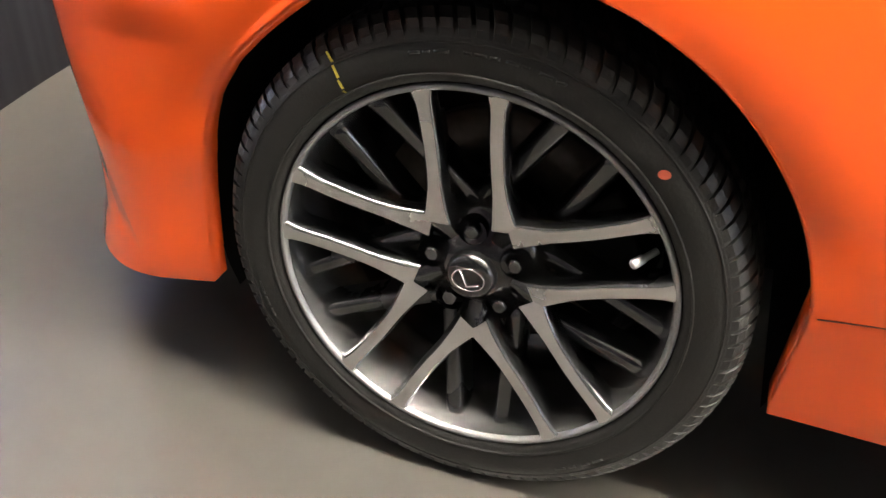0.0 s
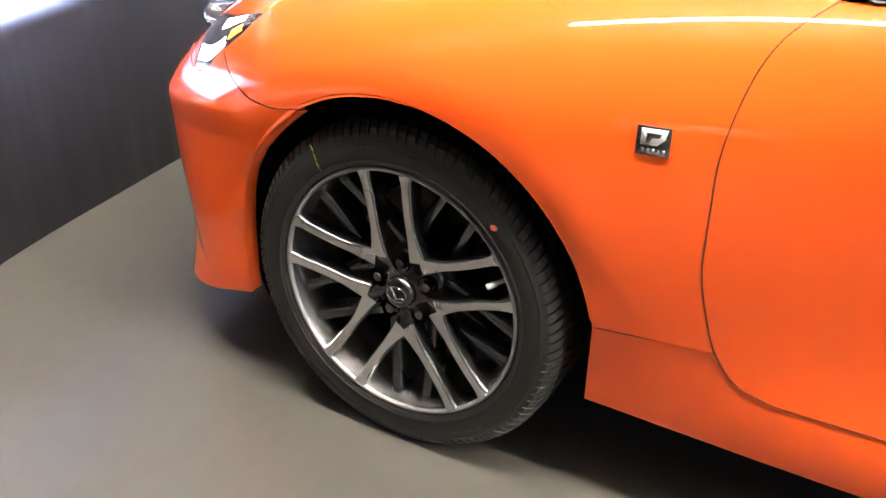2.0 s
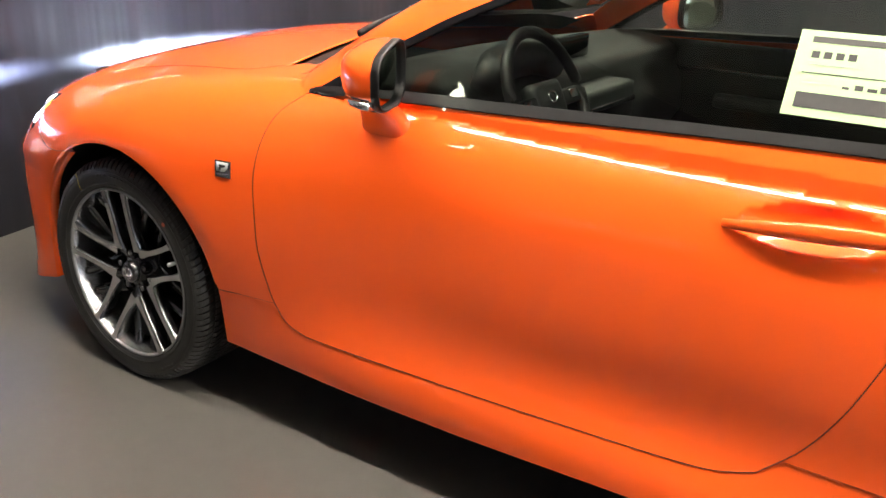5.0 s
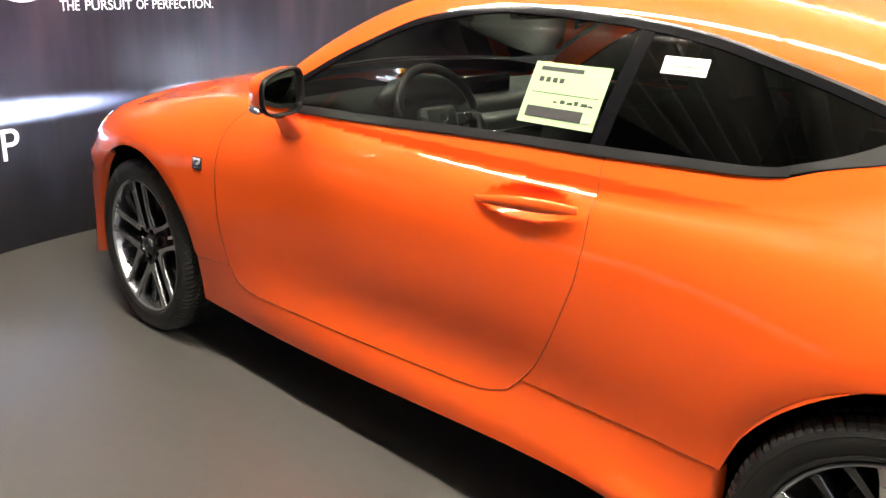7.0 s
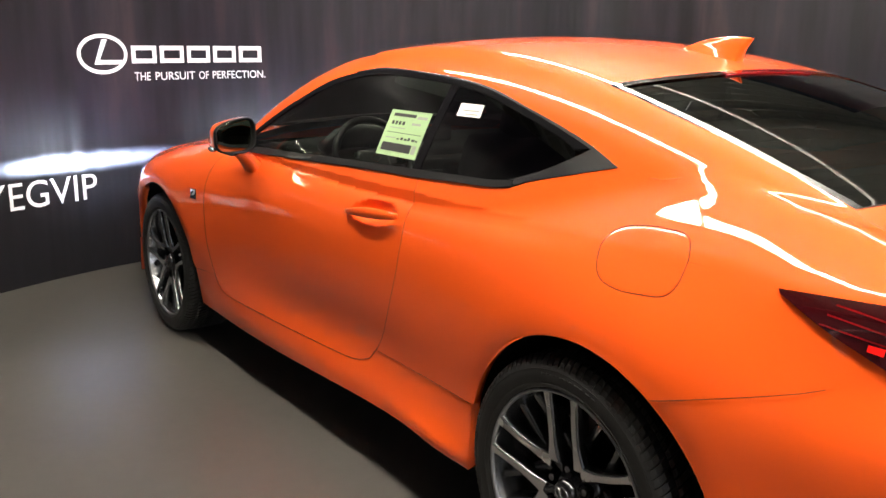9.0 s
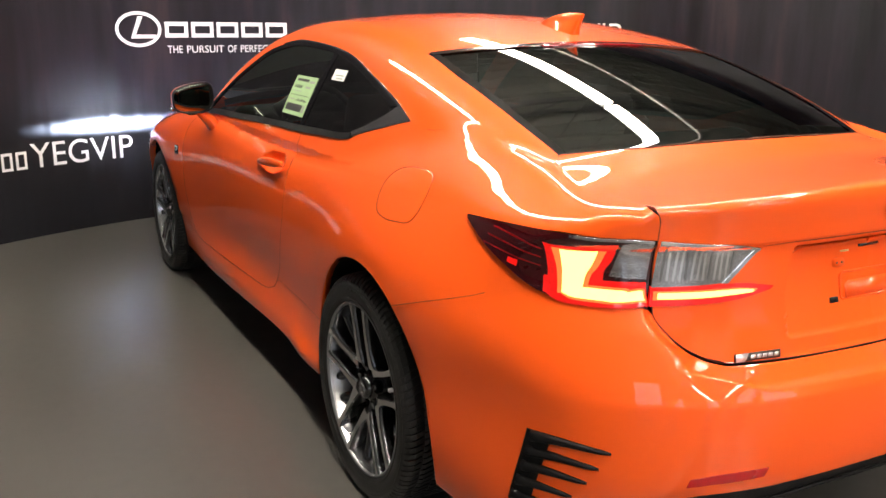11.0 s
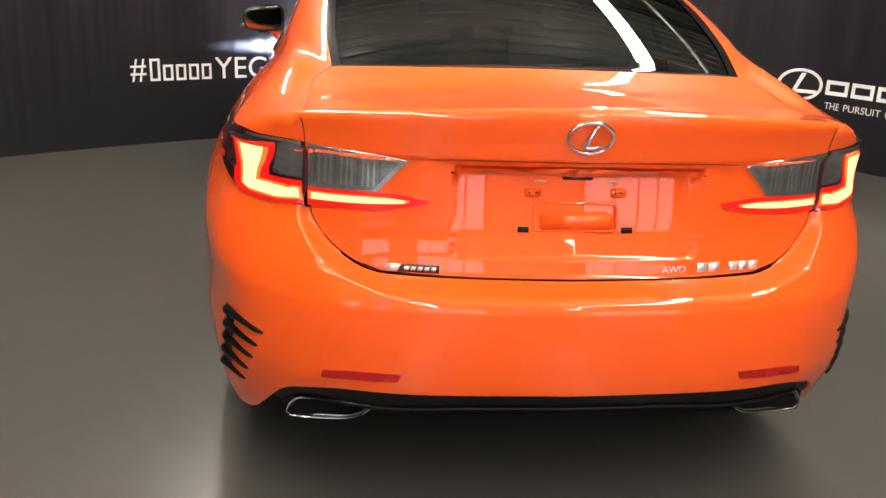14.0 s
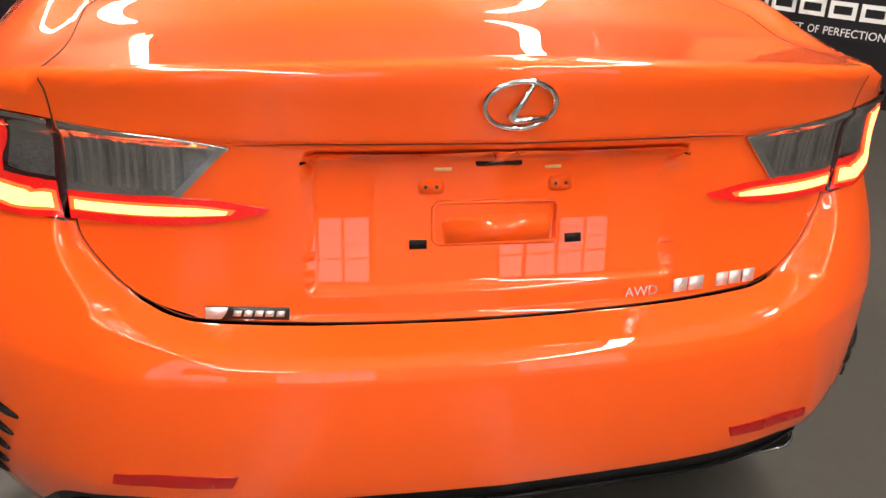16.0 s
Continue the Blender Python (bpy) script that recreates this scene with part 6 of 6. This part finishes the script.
def build_rear_details():
    # side outlets with black fins
    for flip in (False, True):
        roots = [(3.478, 0.501), (3.470, 0.462), (3.461, 0.424), (3.450, 0.385), (3.438, 0.345)]
        tips = [(3.629, 0.502), (3.611, 0.462), (3.591, 0.423), (3.561, 0.379), (3.527, 0.335)]
        slot = net(S((3.424, 0.326), (3.448, 0.326), (3.472, 0.328)), S((3.466, 0.514), (3.495, 0.514), (3.523, 0.511)), 12, 24)
        vent = skin("side_outlet", [slot], BLACK_PLASTIC, car, "black finned air outlet", lift=0.002, gap=0.0, mirror=flip)
        for (xa, za), (xb, zb) in zip(roots, tips):
            us = np.linspace(0, 1, 12)
            line = settle(np.array(S(*[(xa + (xb - xa) * u, za + (zb - za) * u + 0.006 * math.sin(math.pi * u)) for u in us])), 0.0008)
            if flip:
                line = line * (1, -1, 1)
            part("fin", tube([tuple(p) for p in line], [float(0.0140 - 0.0090 * u ** 0.8 - 0.0025 * max(0, (u - 0.9) / 0.1)) for u in us], 10), BLACK_PLASTIC, vent)
    # black valance under the bumper
    top = R((-0.695, 0.312), (-0.664, 0.352), (-0.629, 0.378), (-0.56, 0.399), (-0.474, 0.407), (-0.363, 0.409), (-0.2, 0.412), (0, 0.414))
    top = top + flip_y(top[:-1])[::-1]
    low = R((-0.668, 0.300), (-0.645, 0.330), (-0.615, 0.345), (-0.55, 0.350), (-0.474, 0.347), (-0.363, 0.352), (-0.2, 0.364), (0, 0.366))
    low = low + flip_y(low[:-1])[::-1]
    skin("rear_valance", [net(low, top, 80, 8)], BLACK_PLASTIC, car, "black valance under the rear bumper", lift=-0.012, gap=0.0, fold=0.05)
    lip = settle(np.array(low), -0.008)
    part("valance_lip", tube([tuple(p) for p in along([tuple(p) for p in lip[2:-2]], 40)], 0.004, 8), BLACK_PLASTIC, car)
    # exhaust tips
    for sgn in (-1, 1):
        outline = [(-0.655, 0.284), (-0.648, 0.306), (-0.634, 0.328), (-0.618, 0.336), (-0.56, 0.335), (-0.47, 0.327), (-0.449, 0.323), (-0.446, 0.312), (-0.466, 0.289), (-0.492, 0.272), (-0.53, 0.266), (-0.61, 0.265), (-0.645, 0.268)]
        mid = np.mean(outline, 0)

        def ring(bm, x, k):
            return [bm.verts.new((x - 0.16 * (abs(y) - 0.45) + 0.35 * (z - 0.30), -sgn * (mid[0] + (y - mid[0]) * (1 - 0.055 * k)), mid[1] + (z - mid[1]) * (1 - 0.17 * k))) for y, z in outline]

        def sleeve(name, rows, mat, parent, label=""):
            bm = bmesh.new()
            rings = [ring(bm, x, k) for x, k in rows]
            for a, b in zip(rings, rings[1:]):
                for i in range(len(outline)):
                    bm.faces.new((a[i], a[(i + 1) % len(outline)], b[(i + 1) % len(outline)], b[i]))
            bmesh.ops.recalc_face_normals(bm, faces=bm.faces[:])
            return part(name, bm, mat, parent, label)
        tip = sleeve("exhaust_tip", ((3.45, 0.2), (3.630, 0.0), (3.640, 0.15), (3.640, 0.5), (3.635, 0.75), (3.615, 1.0)), CHROME, car, "chrome trapezoid exhaust tip")
        sleeve("inner_rim", ((3.615, 0.9), (3.632, 1.1), (3.634, 1.3), (3.628, 1.5)), CHROME, tip)
        # the pipe's inside wall, plain near-black
        sleeve("inner_pipe", ((3.629, 1.48), (3.58, 1.6), (3.50, 1.7)), DARK, tip, "near-black inside of the pipe")
        bm = prism([(-sgn * (mid[0] + (y - mid[0]) * 0.93), mid[1] + (z - mid[1]) * 0.8) for y, z in outline], 0, 0.01)
        for v in bm.verts:
            v.co = Vector((3.56 + v.co.y, v.co.x, v.co.z))
        part("bore", bm, DARK, tip)
    # fin aerial: a blade swelling to its foot, its tip leaning back
    bm = bmesh.new()
    rows = []
    ground = [(2.285 + 0.215 * u, float(on_top(np.array(2.285 + 0.215 * u), np.array(0.0))[2]) - 0.004) for u in np.linspace(0, 1, 18)]
    for u, (x, z0) in zip(np.linspace(0, 1, 18), ground):
        h = 0.070 * (1 - (1 - u) ** 1.7)
        w = 0.030 * math.sin(math.pi * min(0.06 + 0.62 * u, 1)) * (1 - 0.55 * u ** 4)
        lean = 0.040 * u ** 3
        rows.append([bm.verts.new((x + lean * k ** 2, sgn * w * (1 - k) ** 1.5 + sgn * 0.004 * (k < 1), z0 + h * k * (1.0 if k < 1 else 1.02))) for sgn, k in ((-1, 0), (-1, 0.12), (-1, 0.35), (-1, 0.65), (-1, 0.93), (0, 1.0), (1, 0.93), (1, 0.65), (1, 0.35), (1, 0.12), (1, 0))])
    for a, b in zip(rows, rows[1:]):
        for i in range(10):
            bm.faces.new((a[i], a[i + 1], b[i + 1], b[i]))
    for i in range(5):
        r = rows[-1]
        if i < 4:
            bm.faces.new((r[i], r[i + 1], r[9 - i], r[10 - i]))
        else:
            bm.faces.new((r[4], r[5], r[6]))
    bmesh.ops.recalc_face_normals(bm, faces=bm.faces[:])
    part("fin_aerial", bm, PAINT, car, "orange fin aerial on the roof")
    # wipers
    for y0, y1 in ((-0.50, 0.10), (0.10, 0.60)):
        pts = [tuple(settle(np.array([on_top(np.array(0.47 + 0.10 * (1 - u) if y0 < 0 else 0.47 + 0.04 * u), np.array(y0 + (y1 - y0) * u))]), 0.012)[0]) for u in np.linspace(0, 1, 8)]
        part("wiper_arm", tube(pts, 0.007, 8, flat=1.4), BLACK_PLASTIC, car, "black wiper arm")


def build_interior():
    dash = part("dashboard", None or dash_mesh(), DASH, car, "dark dashboard with a hooded cluster")
    part("cluster_hood", tube([(0.98, -0.55, 0.96), (0.96, -0.46, 0.995), (0.95, -0.36, 1.0), (0.96, -0.27, 0.995), (0.98, -0.18, 0.96)], [0.03, 0.045, 0.05, 0.045, 0.03], 12), DASH, dash)
    part("centre_screen", box_mesh((0.90, -0.12, 0.955), (0.93, 0.13, 1.02), 0.006), GLOSS_BLACK, dash)
    part("centre_stack", box_mesh((0.92, -0.16, 0.60), (1.08, 0.16, 0.90), 0.02), DASH, dash)
    part("stack_trim", box_mesh((1.075, -0.15, 0.84), (1.085, 0.15, 0.855), 0.003), SATIN, dash)
    # steering wheel
    m = pose(1.06, -0.36, 0.915, 0, -26, 0)
    rim = tube([(0, 0.172 * math.cos(t), 0.172 * math.sin(t)) for t in np.linspace(0, math.tau, 48, endpoint=False)], 0.0155, 12, closed=True)
    rim.transform(m)
    wheel_rim = part("steering_wheel", rim, LEATHER, car, "black leather steering wheel")
    bm = bmesh.new()
    add_box(bm, (-0.035, -0.075, -0.05), (0.01, 0.075, 0.045), 0.02)
    add_box(bm, (-0.012, -0.17, -0.03), (0.006, 0.17, 0.012), 0.006)
    add_box(bm, (-0.012, -0.03, -0.17), (0.006, 0.03, 0.0), 0.006)
    bm.transform(m)
    part("wheel_hub", bm, DASH, wheel_rim)
    bm = tube([(0.014, 0.019 * math.cos(t), 0.014 * math.sin(t)) for t in np.linspace(0, math.tau, 24, endpoint=False)], 0.002, 6, closed=True)
    bm.transform(m)
    part("hub_emblem", bm, CHROME, wheel_rim)
    bm = bmesh.new()
    for sgn in (-1, 1):
        add_box(bm, (0.004, sgn * 0.12 - 0.02, -0.018), (0.011, sgn * 0.12 + 0.02, 0.006), 0.003)
    bm.transform(m)
    part("wheel_buttons", bm, SATIN, wheel_rim)
    # seats
    for y in (-0.37, 0.37):
        seat = new("front_seat")
        seat.parent = car
        seat["label"] = "black leather front seat"
        part("cushion", box_mesh((1.32, y - 0.25, 0.46), (1.86, y + 0.25, 0.62), 0.05), LEATHER, seat)
        part("backrest", box_mesh((-0.07, y - 0.25, 0.0), (0.07, y + 0.25, 0.56), 0.05, pose(1.86, 0, 0.58, 0, 20, 0)), LEATHER, seat)
        part("headrest", box_mesh((-0.05, y - 0.13, 0.55), (0.04, y + 0.13, 0.73), 0.04, pose(1.87, 0, 0.56, 0, 17, 0)), LEATHER, seat)
        part("bolster", tube([(1.75, y - 0.22, 0.62), (1.84, y - 0.24, 0.80), (1.93, y - 0.23, 1.0)], [0.05, 0.055, 0.04], 10), LEATHER, seat)
    bench = part("rear_bench", box_mesh((2.15, -0.55, 0.50), (2.55, 0.55, 0.68), 0.05), LEATHER, car, "black rear bench")
    part("bench_back", box_mesh((-0.07, -0.55, 0), (0.07, 0.55, 0.46), 0.05, pose(2.62, 0, 0.60, 0, 24, 0)), LEATHER, bench)
    part("parcel_shelf", box_mesh((2.72, -0.54, 0.99), (3.20, 0.54, 1.01), 0.008), DASH, car)
    for sgn in (-1, 1):
        pan = part("door_card", box_mesh((0.72, sgn * 0.735 - 0.02, 0.40), (1.98, sgn * 0.735 + 0.02, 0.955), 0.015), LEATHER, car, "black door lining")
        part("arm_rest", box_mesh((1.15, sgn * 0.70 - 0.03, 0.74), (1.85, sgn * 0.70 + 0.03, 0.79), 0.02), DASH, pan)
        part("door_pull_trim", box_mesh((1.0, sgn * 0.712 - 0.004, 0.855), (1.8, sgn * 0.712 + 0.004, 0.868), 0.003), SATIN, pan)
    part("cabin_floor", box_mesh((0.55, -0.74, 0.30), (2.7, 0.74, 0.40), 0.01), DARK, car)
    part("tunnel", box_mesh((1.0, -0.14, 0.40), (2.1, 0.14, 0.64), 0.03), DASH, car)
    part("inner_mirror", box_mesh((1.13, -0.13, 1.225), (1.16, 0.13, 1.285), 0.012), GLOSS_BLACK, car, "dark inner mirror")
    n = net(T((1.36, -0.53), (1.36, 0), (1.36, 0.53)), T((2.47, -0.53), (2.45, 0), (2.47, 0.53)), 24, 24)
    skin("headliner", [n], LEATHER, car, lift=-0.035, edges=False)


def dash_mesh():
    """A moulded dashboard: one section swept across the cabin, rising over the driver's dials."""
    bm = bmesh.new()
    rows = []
    for y in np.linspace(-0.735, 0.735, 40):
        rise = 0.018 * math.exp(-(((y + 0.37) / 0.17) ** 2))
        pull = 0.16 * (abs(y) / 0.74) ** 2
        sec = [(0.52 + pull * 0.8, 0.945), (0.66 + pull * 0.6, 0.968 + rise * 0.4), (0.82 + pull * 0.3, 0.965 + rise), (0.95, 0.950 + rise), (1.0, 0.925 + rise * 0.5), (0.985, 0.88), (1.02, 0.84), (1.03, 0.72), (0.97, 0.62), (0.80, 0.60)]
        rows.append([bm.verts.new((x, y, z)) for x, z in sec])
    for a, b in zip(rows, rows[1:]):
        for i in range(9):
            bm.faces.new((a[i], a[i + 1], b[i + 1], b[i]))
    bmesh.ops.recalc_face_normals(bm, faces=bm.faces[:])
    return bm


build_windows()
build_stickers()
build_lamps()
build_badges()
build_handles()
build_mirrors()
build_rear_details()
build_interior()
